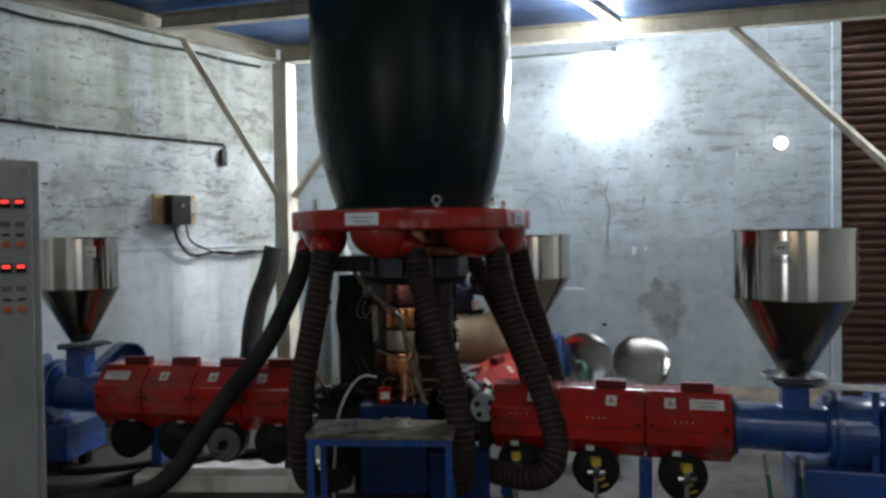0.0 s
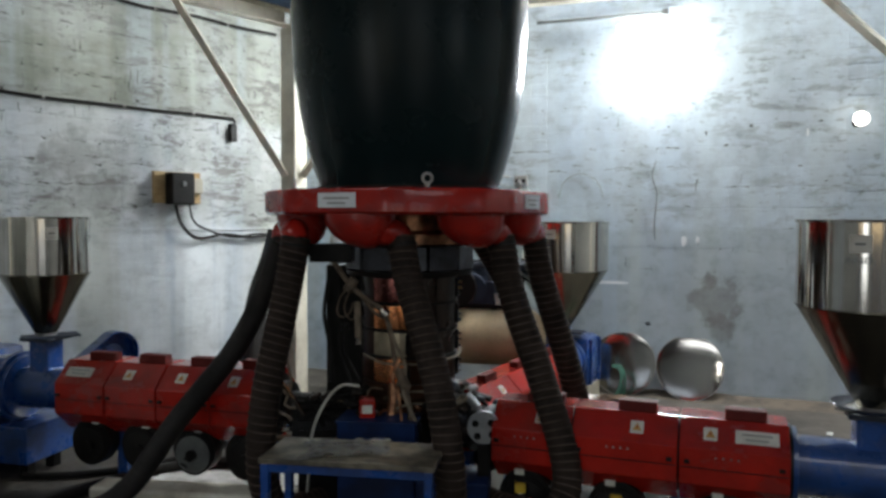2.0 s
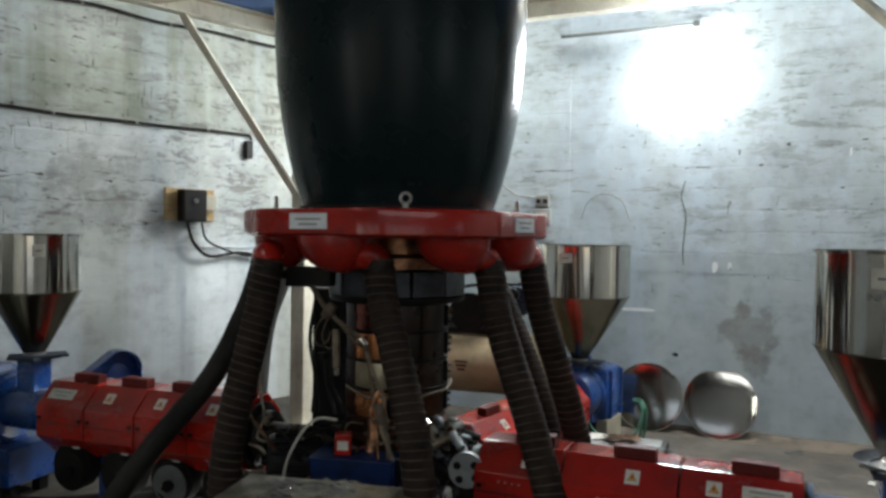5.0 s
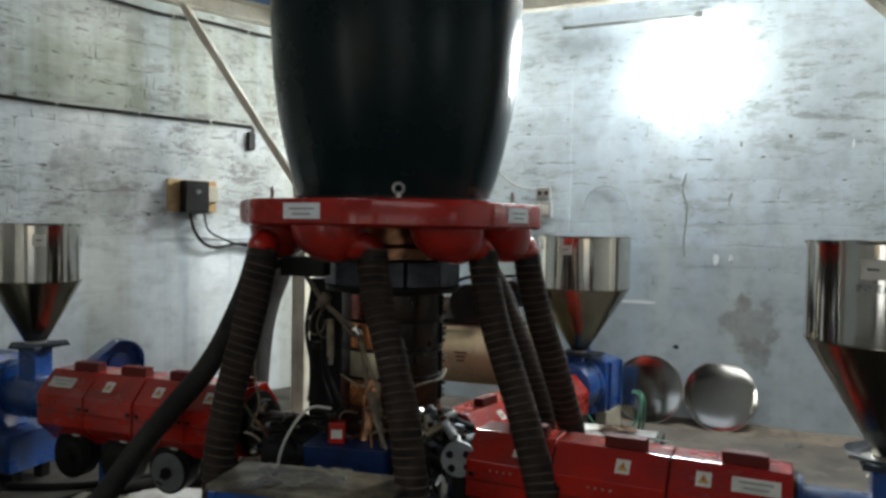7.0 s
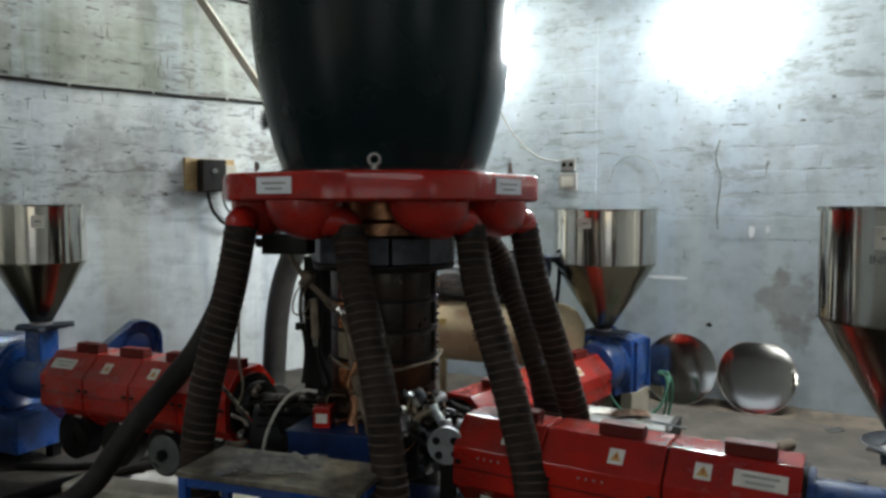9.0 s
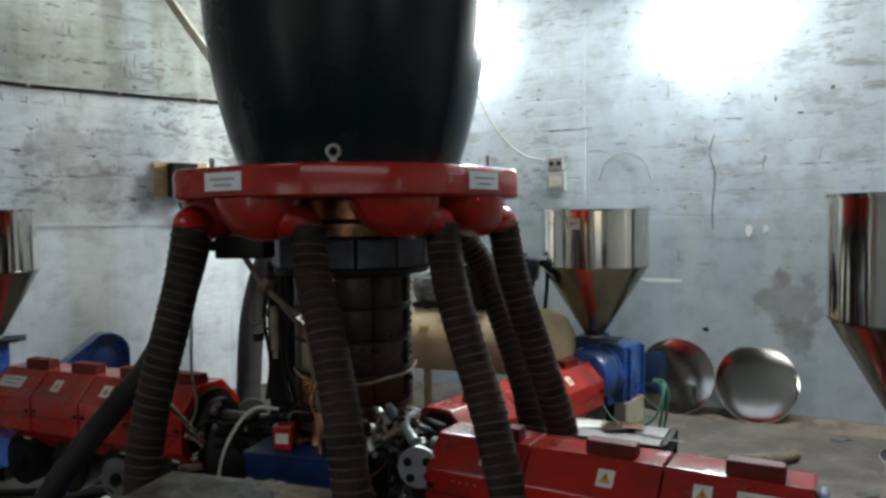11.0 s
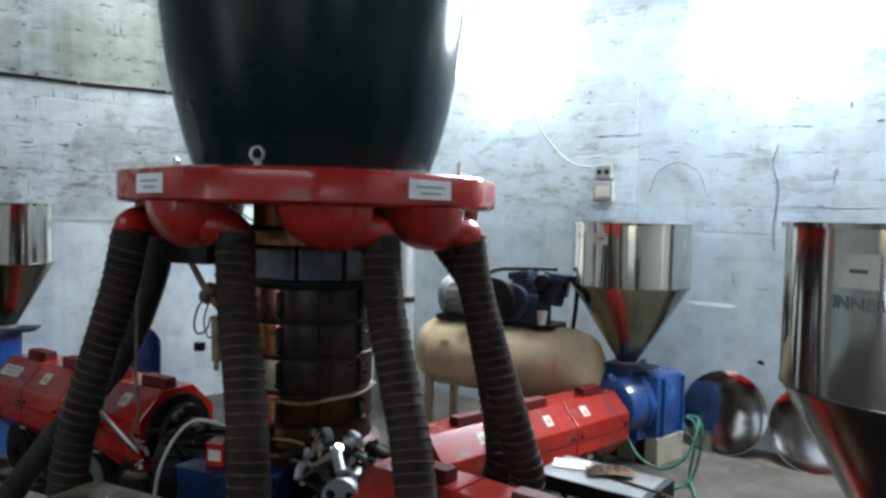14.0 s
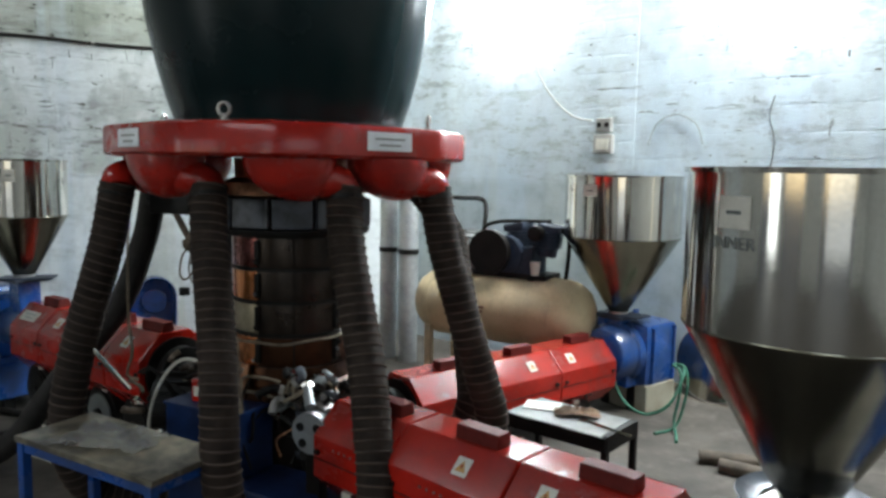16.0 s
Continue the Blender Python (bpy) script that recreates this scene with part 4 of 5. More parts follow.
hc = thing("hanging_cord", Matrix.Translation((-0.75, 4.43, 0)), "thin tan cord hanging down beside the hoses", "cord")
part("cord", tube([(0.03, 0.0, 1.36), (0.012, 0.0, 1.1), (0.0, 0.01, 0.86), (0.025, 0.0, 0.72), (-0.01, 0.0, 0.62), (0.05, 0.02, 0.60)], 0.006, 8, 0.03), M_CREAM_W, hc)
sr = thing("steel_bar", Matrix.Translation((-0.66, 4.2, 0)), "bright bare steel bar leaning on the motor", "bar")
part("bar", rod((-0.06, 0.02, 0.795), (0.02, 0.14, 0.60), 0.009, 8), M_STEEL, sr)


# ---- extruders ----
def octagon(w, h, z):
    a, b = w / 2, h / 2
    c = 0.42
    return [(-a * c, z + b), (a * c, z + b), (a, z + b * c), (a, z - b * c), (a * c, z - b), (-a * c, z - b), (-a, z - b * c), (-a, z + b * c)]


def blower(parent, x, face, zc, tone, stripes=False):
    """A round black cooling fan under a cover, its disc facing sideways."""
    b = part("blower", rod((x, face * 0.06, zc), (x, face * 0.15, zc), 0.115, 30), M_BLACK, parent)
    part("scroll", rod((x, face * 0.062, zc + 0.02), (x, face * 0.14, zc + 0.02), 0.128, 24), M_BLACK, b)
    part("fan_disc", rod((x, face * 0.15, zc), (x, face * 0.158, zc), 0.104, 30), tone, b, bevel=0.003)
    part("fan_hub", rod((x, face * 0.157, zc), (x, face * 0.175, zc), 0.03, 14), M_BLACK, b)
    for k in (-1, 0, 1):
        part("stripe", box((0.045, 0.003, 0.011), (x - 0.03 + 0.02 * k, face * 0.1585, zc - 0.03 + 0.032 * k), (0, 25, 0)), M_YELLOW if stripes else M_BLACK, b, smooth=False)
    part("tag", box((0.045, 0.003, 0.03), (x + 0.03, face * 0.142, zc + 0.135), (0, 0, 0)), M_WHITE, b, "white tag", False)
    part("duct", box((0.07, 0.07, 0.16), (x, face * 0.06, zc + 0.13)), M_BLACK, b, smooth=False)
    part("motor_pod", rod((x, face * 0.06, zc), (x, -face * 0.1, zc), 0.06, 16), M_BLACK, b)


def extruder(origin, label, seams, zc=0.5, w=0.40, h=0.40, side=-1, tones=None, small=False, turn=0.0, throat=0.81):
    """Barrel along local +x from the hopper at the origin to the die; side: the local y sign that faces the walkway."""
    d = (AXIS - Vector((*origin, 0)))
    yaw = math.degrees(math.atan2(d.y, d.x)) + turn
    dist = Vector((d.x, d.y)).length
    t = thing("extruder", pose(origin[0], origin[1], 0, 0, 0, yaw), label, "extruder", "extruders round the die")
    along = pose(0, 0, 0, 0, 0, -90)
    for i, (s0, s1) in enumerate(zip(seams, seams[1:])):
        m = Matrix.Translation(((s0 + s1) / 2, 0, 0)) @ along
        cov = part("barrel_cover", prism(octagon(w, h, zc), s1 - s0 - 0.008, m), M_RED, t, smooth=False, bevel=0.006)
        mid_ = (s0 + s1) / 2
        part("handle", prism([(-0.035, 0), (0.035, 0), (0.03, 0.045), (-0.03, 0.045)], 0.17, Matrix.Translation((mid_ - side * 0.05, side * 0.03, zc + h / 2)) @ along), M_RED_H, cov, "dark red handle ridge", False, 0.004)
        # stickers on the upper slanted facet
        nrm = math.degrees(math.atan2(w / 2 * (1 - 0.42), h / 2 * (1 - 0.42)))
        fy, fz = side * w / 2 * 0.71, zc + h / 2 * 0.71
        tilt = -side * (90 - 45) 
        sx = s1 - 0.13 if i == 0 and s1 - s0 > 0.42 else s0 + 0.38 * (s1 - s0)
        if i or len(seams) == 4:
            ws = part("warning_sticker", box((0.056, 0.062, 0.003), (sx, fy + side * 0.001, fz + 0.001), (tilt, 0, 0)), M_WHITE, cov, "white sticker with a warning triangle", False)
            tri = prism([(-0.021, 0.018), (0.0, -0.022), (0.021, 0.018)], 0.0034, Matrix.Translation((sx, fy + side * 0.0015, fz + 0.0015)) @ pose(0, 0, 0, tilt, 0, 0) @ pose(0, 0, 0, -90 * side, 0, 0))
            part("triangle", tri, M_AMBER, ws, "amber triangle", False)
            part("triangle_mark", box((0.006, 0.014, 0.0045), (sx, fy + side * 0.0017, fz + 0.0017), (tilt, 0, 0)), M_RED, ws, smooth=False)
        if i == 0 and not small:
            pl = part("label_plate", box((0.17, 0.062, 0.003), (s0 + 0.13, fy + side * 0.001, fz + 0.001), (tilt, 0, 0)), M_WHITE, cov, "white maker's plate", False)
            for k, ww in ((0.012, 0.12), (-0.012, 0.09)):
                part("print_bar", box((ww, 0.010, 0.004), (s0 + 0.13, fy + side * (0.0015 - 0.0) + side * -k * 0.7, fz + 0.0015 + k * 0.7), (tilt, 0, 0)), M_GREY, pl, smooth=False)
        for k in range(4 if len(seams) == 4 and not small else 0):
            part("rivet", rod((mid_ + 0.03 * k - 0.02, side * w / 2, zc + 0.045), (mid_ + 0.03 * k - 0.02, side * (w / 2 + 0.003), zc + 0.045), 0.0045, 8), M_STEEL_IN, cov)
        for k in (-1, 1):
            part("latch", box((0.022, 0.012, 0.016), (mid_ + k * (s1 - s0) * 0.42, side * (w / 2 + 0.004), zc + 0.02)), M_BLACK, cov, smooth=False)
        part("facet_seam", box((s1 - s0 - 0.02, 0.003, 0.004), (mid_, side * (w / 2 + 0.0006), zc - 0.005)), M_BLACK, cov, smooth=False)
    n = len(seams) - 1
    part("barrel", rod((seams[0] - 0.01, 0, zc), (seams[-1] + 0.01, 0, zc), 0.17, 28), M_BLACK, t, "dark heated barrel inside the covers")
    for i in range(n):
        blower(t, (seams[i] + seams[i + 1]) / 2 + 0.03, side, zc - 0.27, (tones or [M_BLACK] * 4)[i], tones is None and not small and i < 2)
    # adaptor to the die
    part("adaptor", rod((seams[-1], 0, zc), (dist - 0.2, 0, zc), 0.075, 20), M_DIE, t)
    part("clamp_ring", rod((seams[-1] + 0.02, 0, zc), (seams[-1] + 0.07, 0, zc), 0.13, 24), M_BLACK, t, bevel=0.006)
    # feed section, throat, gearbox, thrust housing
    part("feed_section", rod((-0.14, 0, zc), (seams[0], 0, zc), 0.125, 32), M_BLUE, t)
    part("feed_flange", rod((seams[0] - 0.03, 0, zc), (seams[0] - 0.004, 0, zc), 0.16, 32), M_BLUE, t, bevel=0.004)
    part("feed_throat", box((0.13, 0.13, throat - 0.01 - zc), (0, 0, (throat - 0.01 + zc) / 2)), M_BLUE, t, smooth=False, bevel=0.012)
    part("throat_flange", box((0.2, 0.2, 0.02), (0, 0, throat - 0.01)), M_NAVY, t, smooth=False, bevel=0.004)
    if small:
        part("thrust_housing", lathe([(0.0, -0.06), (0.19, -0.06), (0.205, -0.05), (0.205, 0.02), (0.19, 0.03), (0.185, 0.10), (0.16, 0.15), (0.12, 0.17), (0.0, 0.17)], 40, Matrix.Translation((0, 0, zc + 0.065)) @ pose(0, 0, 0, 0, 90, 0)), M_BLUE, t)
        gx, gl, gw, gh = -0.19, 0.34, 0.44, 0.42
    else:
        part("thrust_housing", joined(rod((-0.36, 0, zc), (-0.14, 0, zc), 0.185, 36), rod((-0.2, 0, zc), (-0.17, 0, zc), 0.21, 36)), M_BLUE, t, bevel=0.006)
        gx, gl, gw, gh = -0.62, 0.5, 0.46, 0.44
    gz = zc + 0.06 if small else zc
    gb = part("gearbox", box((gl, gw, gh), (gx, 0, gz)), M_BLUE, t, smooth=small, bevel=0.07 if small else 0.05)
    for k in (-1, 1):
        part("gearbox_rib", box((0.02, gw + 0.03, gh - 0.06), (gx + k * gl * 0.32, 0, gz)), M_BLUE, gb, smooth=False, bevel=0.004)
        part("bolt", rod((gx + k * gl * 0.2, -gw / 2 - 0.015, gz + gh * 0.3), (gx + k * gl * 0.2, -gw / 2, gz + gh * 0.3), 0.016, 6), M_STEEL_IN, gb, smooth=False)
    part("lifting_lug", box((0.05, 0.02, 0.06), (gx, 0, gz + gh / 2 + 0.02)), M_BLUE, gb, smooth=False, bevel=0.006)
    # base
    part("base_frame", box((0.62, 0.40, 0.22) if not small else (0.34, 0.28, 0.1), (-0.28 if not small else -0.1, 0, 0.21 if not small else 0.22)), M_BLUE, t, smooth=False, bevel=0.01)
    part("gear_stand", box((gl * 0.9, gw * (0.98 if small else 0.8), gz - gh / 2 + 0.02), (gx, 0, (gz - gh / 2 + 0.02) / 2)), M_BLUE if not small else M_BEIGE, t, smooth=False, bevel=0.01)
    for x in (-0.06, -0.2 if small else -0.52):
        for y in (-0.1, 0.1):
            part("leg", box((0.06, 0.06, 0.18), (x, y, 0.09)), M_BLACK, t, smooth=False)
    part("barrel_post", box((0.07, 0.1, zc - 0.2), (seams[1], 0, (zc - 0.2) / 2)), M_BLUE, t, smooth=False, bevel=0.006)
    part("barrel_post", box((0.07, 0.1, zc - 0.2), (seams[-1] - 0.06, 0, (zc - 0.2) / 2)), M_BLUE, t, smooth=False, bevel=0.006)
    return t, yaw


def hopper(origin, r, rim, shoulder, base, label, lab_deg, gate, word=""):
    t = thing("hopper", Matrix.Translation((*origin, 0)), label, "hopper", "material hoppers")
    th = 0.003
    part("drum", lathe([(r, shoulder), (r, rim - 0.012), (r + 0.008, rim - 0.012), (r + 0.009, rim), (r - th, rim), (r - th, shoulder)], 72), M_STEEL, t)
    part("cone", lathe([(0.055, base), (r, shoulder), (r - th, shoulder), (0.055 - th, base + 0.002)], 72), M_STEEL_C, t, "stained lower cone, darkened further for the dark floor it reflects")
    part("weld_bead", lathe([(r + 0.0003, shoulder - 0.004), (r + 0.0015, shoulder), (r + 0.0003, shoulder + 0.004)], 72), M_STEEL_C, t)
    part("neck", lathe([(0.056, base + 0.02), (0.06, base + 0.02), (0.06, base - 0.03), (0.056, base - 0.03)], 28), M_STEEL_IN, t)
    part("pellets", lathe([(0.001, shoulder - 0.02), (r * 0.93, shoulder - 0.03)], 36), M_RUBBER, t, "black plastic pellets inside")
    m = pose(0, 0, 0, 0, 0, lab_deg + 90)
    part("sticker", lathe([(r + 0.0012, rim - 0.128), (r + 0.0012, rim - 0.060)], 8, pose(0, 0, 0, 0, 0, lab_deg - 7.5), arc=radians(15)), M_WHITE, t, "white maker's sticker")
    part("sticker_mark", lathe([(r + 0.0022, rim - 0.098), (r + 0.0022, rim - 0.090)], 6, pose(0, 0, 0, 0, 0, lab_deg - 3.5), arc=radians(7)), M_DISC, t)
    if word:
        fc = bpy.data.curves.new("word", "FONT")
        fc.body, fc.size, fc.align_x, fc.extrude = word, 0.037, "CENTER", 0.0006
        me = bpy.data.meshes.new_from_object(new("word_src", fc))
        bpy.data.objects.remove(bpy.data.objects["word_src"])
        bmw = bmesh.new()
        bmw.from_mesh(me)
        bmesh.ops.subdivide_edges(bmw, edges=[e for e in bmw.edges if e.calc_length() > 0.02], cuts=2)
        for v in bmw.verts:
            a = v.co.x / r
            rr = r + 0.0022 + v.co.z
            v.co = m @ Vector((rr * math.sin(a), -rr * math.cos(a), rim - 0.170 + v.co.y))
        part("lettering", bmw, M_MOTOR, t, "faded black stencilled word", False)
    # slide gate on the throat
    g = part("slide_gate", box((0.30, 0.17, 0.012), (0.03, 0, base - 0.012), (0, 0, lab_deg + 90)), gate, t, "slide gate plate", False, 0.003)
    return t


E_R = extruder((1.835, 4.135), "blue extruder with red octagonal barrel covers and seamed stickers", (0.315, 0.76, 1.225, 1.60), zc=0.475, w=0.385, h=0.365, side=1, turn=3.5, throat=0.73)
hopper((1.835, 4.135), 0.300, 1.53, 1.17, 0.745, "large polished stainless hopper with a maker's sticker", -126, M_STEEL_IN, "INNER")
extruder((-2.43, 5.12), "blue extruder with red latched barrel covers beside the stained wall", (0.23, 0.56, 0.89, 1.22, 1.53), zc=0.51, side=-1, turn=-2.5, throat=0.82, tones=[M_BLACK, M_BLACK, M_DISC, M_BLACK])
hopper((-2.43, 5.12), 0.25, 1.535, 1.20, 0.835, "polished stainless hopper half full of black pellets", -48, M_NAVY)
extruder((0.77, 6.95), "blue extruder with red barrel covers near the compressor", (0.24, 0.74, 1.24, 1.74), zc=0.31, w=0.38, h=0.38, side=1, small=True, throat=0.615)
hopper((0.77, 6.95), 0.365, 1.505, 1.12, 0.63, "polished stainless hopper before the pale wall", -110, M_NAVY)
# ---- control cabinet ----
cab = thing("control_cabinet", pose(-2.17, 4.20, 0, 0, 0, 33), "grey steel control cabinet with red displays and orange knobs", "cabinet")
part("cabinet_body", box((0.9, 0.45, 1.93), (-0.45, 0.23, 0.98)), M_GREY, cab, smooth=False, bevel=0.012)
part("plinth", box((0.86, 0.42, 0.05), (-0.45, 0.23, 0.025)), M_BLACK, cab, smooth=False)
part("door", box((0.84, 0.018, 1.84), (-0.46, -0.006, 1.0)), M_GREY, cab, "grey cabinet door", False, 0.008)
for row, z in enumerate((1.715, 1.375)):
    for col in range(8):
        x = -0.098 - col * 0.066
        d = part("display", box((0.05, 0.016, 0.05), (x, -0.02, z)), M_BLACK, cab, "black temperature controller with red digits", False, 0.004)
        part("digits", box((0.036, 0.002, 0.016), (x, -0.0292, z + 0.008)), M_LED, d, smooth=False)
        part("name_plate", box((0.045, 0.002, 0.03), (x, -0.016, z - 0.11)), M_DISC, cab, smooth=False)
        part("switch", box((0.036, 0.014, 0.012), (x, -0.02, z - 0.165)), M_BLACK, cab, smooth=False)
        k = part("knob", rod((x, -0.012, z - 0.215), (x, -0.036, z - 0.215), 0.019, 16), M_ORANGE, cab, "orange indicator knob", bevel=0.003)

# ---- work table ----
tb = thing("work_table", pose(-0.33, 4.02, 0, 0, 0, -4), "low blue steel-leg table with a scratched sheet top", "table")
part("tabletop", box((0.74, 0.31, 0.022), (0, 0, 0.525)), M_TOP, tb, smooth=False, bevel=0.003)
part("apron", joined(box((0.70, 0.02, 0.035), (0, -0.135, 0.496)), box((0.70, 0.02, 0.035), (0, 0.135, 0.496)), box((0.02, 0.25, 0.035), (-0.345, 0, 0.496)), box((0.02, 0.25, 0.035), (0.345, 0, 0.496))), M_BLUE, tb, smooth=False)
for x in (-0.345, 0.345):
    for y in (-0.135, 0.135):
        part("leg", box((0.034, 0.034, 0.512), (x, y, 0.257)), M_BLUE, tb, smooth=False, bevel=0.004)
wrap = thing("clear_film_wrap", pose(-0.36, 4.02, 0.537, 0, 0, 12), "crumpled clear plastic film lying on the table", "plastic film")
bm = bmesh.new()
bmesh.ops.create_grid(bm, x_segments=44, y_segments=30, size=0.5)
for v in bm.verts:
    x, y = v.co.x, v.co.y
    k = 1 + 0.25 * noise.noise(Vector((x * 3, y * 3, 5.1)))
    v.co = Vector((x * 0.36 * k, y * 0.20 * k, 0.003 + 0.034 * abs(noise.noise(Vector((x * 6, y * 6, 0.3)))) + 0.012 * abs(noise.noise(Vector((x * 15, y * 15, 1.3))))))
part("sheet", bm, M_CLEAR, wrap)

# ---- compressor with tank ----
TZ = 0.585
co = thing("compressor", pose(-0.10, 6.95, 0, 0, 0, RIGHT_YAW + 6), "cream air receiver tank with a dark compressor on top", "air compressor")
lying = Matrix.Translation((0, 0, TZ)) @ pose(0, 0, 0, 0, 90, 0)
tank = part("tank", lathe([(0.0, -0.60), (0.10, -0.585), (0.18, -0.54), (0.225, -0.47), (0.24, -0.4), (0.24, 0.55), (0.225, 0.62), (0.18, 0.69), (0.10, 0.735), (0.0, 0.75)], 40, lying), M_TANK, co)
for x in (-0.40, 0.54):
    part("weld_seam", lathe([(0.2402, x - 0.006), (0.2425, x), (0.2402, x + 0.006)], 40, lying), M_TANK, tank)
part("tank_plate", box((0.07, 0.003, 0.045), (-0.27, -0.226, TZ + 0.085), (-20, 0, 0)), M_BRASS, tank, "small brass plate", False)
for k in range(3):
    part("print_bar", box((0.10 - 0.02 * k, 0.003, 0.016), (0.02, -0.2405, TZ + 0.03 - 0.03 * k)), M_BROWN, tank, smooth=False)
part("saddle", box((0.86, 0.24, 0.035), (0.02, 0, TZ + 0.245)), M_BLACK, co, smooth=False, bevel=0.004)
for x in (-0.3, 0.34):
    part("bracket", box((0.05, 0.2, 0.08), (x, 0, TZ + 0.205)), M_BLACK, co, smooth=False)
eng = part("engine", joined(rod((0.16, -0.13, 0.97), (0.16, 0.13, 0.97), 0.125, 26), box((0.30, 0.22, 0.2), (0.2, 0, 0.93))), M_NAVY, co, "dark oily compressor crankcase", False, 0.015)
for s, x in ((-1, 0.22), (1, 0.40)):
    cyl = part("cylinder", rod((x, 0, 0.97), (x + 0.03 * s, 0, 1.13), 0.066, 20), M_NAVY, eng)
    for k in range(6):
        part("cooling_fin", rod((x + 0.0035 * s * k, 0, 1.02 + 0.019 * k), (x + 0.0035 * s * k, 0, 1.028 + 0.019 * k), 0.098, 20), M_NAVY, cyl)
    part("cylinder_head", box((0.15, 0.16, 0.05), (x + 0.035 * s, 0, 1.15), (0, 9 * s, 0)), M_NAVY, cyl, smooth=False, bevel=0.012)
part("air_filter", rod((0.38, -0.08, 1.12), (0.38, -0.15, 1.12), 0.05, 18), M_BLACK, eng, bevel=0.006)
mo = part("motor", rod((-0.34, 0, 0.97), (-0.02, 0, 0.97), 0.125, 30), M_MOTOR, co, "dull grey finned electric motor")
for k in range(16):
    a = k * 22.5
    part("motor_fin", box((0.26, 0.008, 0.022), (-0.18, 0.128 * math.cos(radians(a)), 0.97 + 0.128 * math.sin(radians(a))), (a - 90, 0, 0)), M_MOTOR, mo, smooth=False)
part("fan_cowl", lathe([(0.0, -0.42), (0.10, -0.415), (0.132, -0.39), (0.134, -0.34), (0.12, -0.338)], 30, Matrix.Translation((0, 0, 0.97)) @ pose(0, 0, 0, 0, 90, 0)), M_MOTOR, mo, "grey fan cowl")
part("flywheel", lathe([(0.0, 0.0), (0.05, 0.0), (0.05, -0.02), (0.12, -0.025), (0.15, -0.03), (0.15, 0.02), (0.12, 0.02), (0.0, 0.02)], 36, Matrix.Translation((0.06, -0.17, 0.98)) @ pose(0, 0, 0, 90, 0, 0)), M_BLACK, co)
part("pipe", tube([(-0.12, 0.03, 1.06), (-0.1, 0.03, 1.13), (0.0, 0.03, 1.17), (0.16, 0.02, 1.185), (0.3, 0.02, 1.19), (0.44, 0.02, 1.195)], 0.014, 8, 0.03), M_BLACK, co)
part("pipe", tube([(0.47, 0.0, 1.15), (0.55, 0.0, 1.12), (0.56, 0.0, 1.0), (0.54, 0, TZ + 0.2)], 0.014, 8, 0.03), M_BLACK, co)
for x in (-0.42, 0.5):
    for y in (-0.17, 0.17):
        part("leg", box((0.05, 0.04, TZ - 0.16), (x, y, (TZ - 0.16) / 2)), M_TANK, co, smooth=False)
cup = thing("paper_cup", Matrix.Translation((0.26, 6.775, 0.848)), "small white cup standing on the tank saddle", "cup")
part("cup_body", lathe([(0.0, 0.0), (0.026, 0.0), (0.034, 0.085), (0.032, 0.085), (0.024, 0.004), (0, 0.004)], 20), M_WHITE, cup)
pp = thing("wall_pipe", Matrix.Translation(on_right(0.55, 0, 0.06)), "dark bent pipe leading to the compressor", "pipe")
part("pipe_body", tube([(0.05, -0.3, 1.32), (0.35, -0.35, 1.30), (0.62, -0.5, 1.30), (0.68, -0.55, 1.22), (0.69, -0.62, 1.0)], 0.018, 8, 0.03), M_BLACK, pp)

# ---- tall pale pipes behind the die, built as closed cylinders ----
for dx, r in ((0.0, 0.07), (0.17, 0.075)):
    cy = thing("upright_pipe", Matrix.Translation(on_right(0.62 + dx * 1.3, 0, 0.75)), "tall grey metal pipe standing behind the die", "cylinder", "cylinders behind the die")
    part("shell", lathe([(0.0, 0.0), (r, 0.0), (r, 1.28), (r * 0.8, 1.36), (r * 0.35, 1.42), (r * 0.3, 1.46), (0, 1.46)], 28), M_DULL, cy)
    part("band", lathe([(r + 0.001, 0.86), (r + 0.006, 0.86), (r + 0.006, 0.9), (r + 0.001, 0.9)], 28), M_BLACK, cy)

# ---- green hoses by the middle extruder ----
hose_base = pose(0.97, 6.86, -0.03, 0, 0, -14)
for pts in (((-0.12, -0.16, 0.38), (-0.11, -0.19, 0.28), (-0.02, -0.21, 0.16), (0.12, -0.21, 0.12), (0.24, -0.17, 0.2), (0.28, -0.08, 0.36), (0.24, 0.0, 0.41)), ((0.20, -0.02, 0.405), (0.27, -0.04, 0.40), (0.30, -0.06, 0.3), (0.28, -0.09, 0.12), (0.25, -0.14, 0.042), (0.2, -0.3, 0.042)), ((0.20, -0.05, 0.405), (0.26, -0.08, 0.38), (0.275, -0.11, 0.25), (0.26, -0.14, 0.1), (0.3, -0.2, 0.042), (0.36, -0.34, 0.042))):
    g = thing("water_hose", hose_base, "thin green water hose looping below the blue gearbox", "hose", "green water hoses")
    part("hose_body", tube(pts, 0.009, 8, 0.02), M_GREEN, g)

# ---- tray table with papers between the extruders ----
tr = thing("tray_stand", pose(0.93, 5.33, 0, 0, 0, -14), "black stand with a pale sheet-metal tray on top", "stand")
part("tray_top", box((0.46, 0.28, 0.012), (-0.01, 0, 0.445)), M_TRAY, tr, smooth=False, bevel=0.003)
part("rim", joined(box((0.50, 0.012, 0.06), (0, -0.146, 0.42)), box((0.024, 0.28, 0.07), (0.242, 0, 0.42)), box((0.012, 0.28, 0.06), (-0.254, 0, 0.41))), M_BLACK, tr, smooth=False)
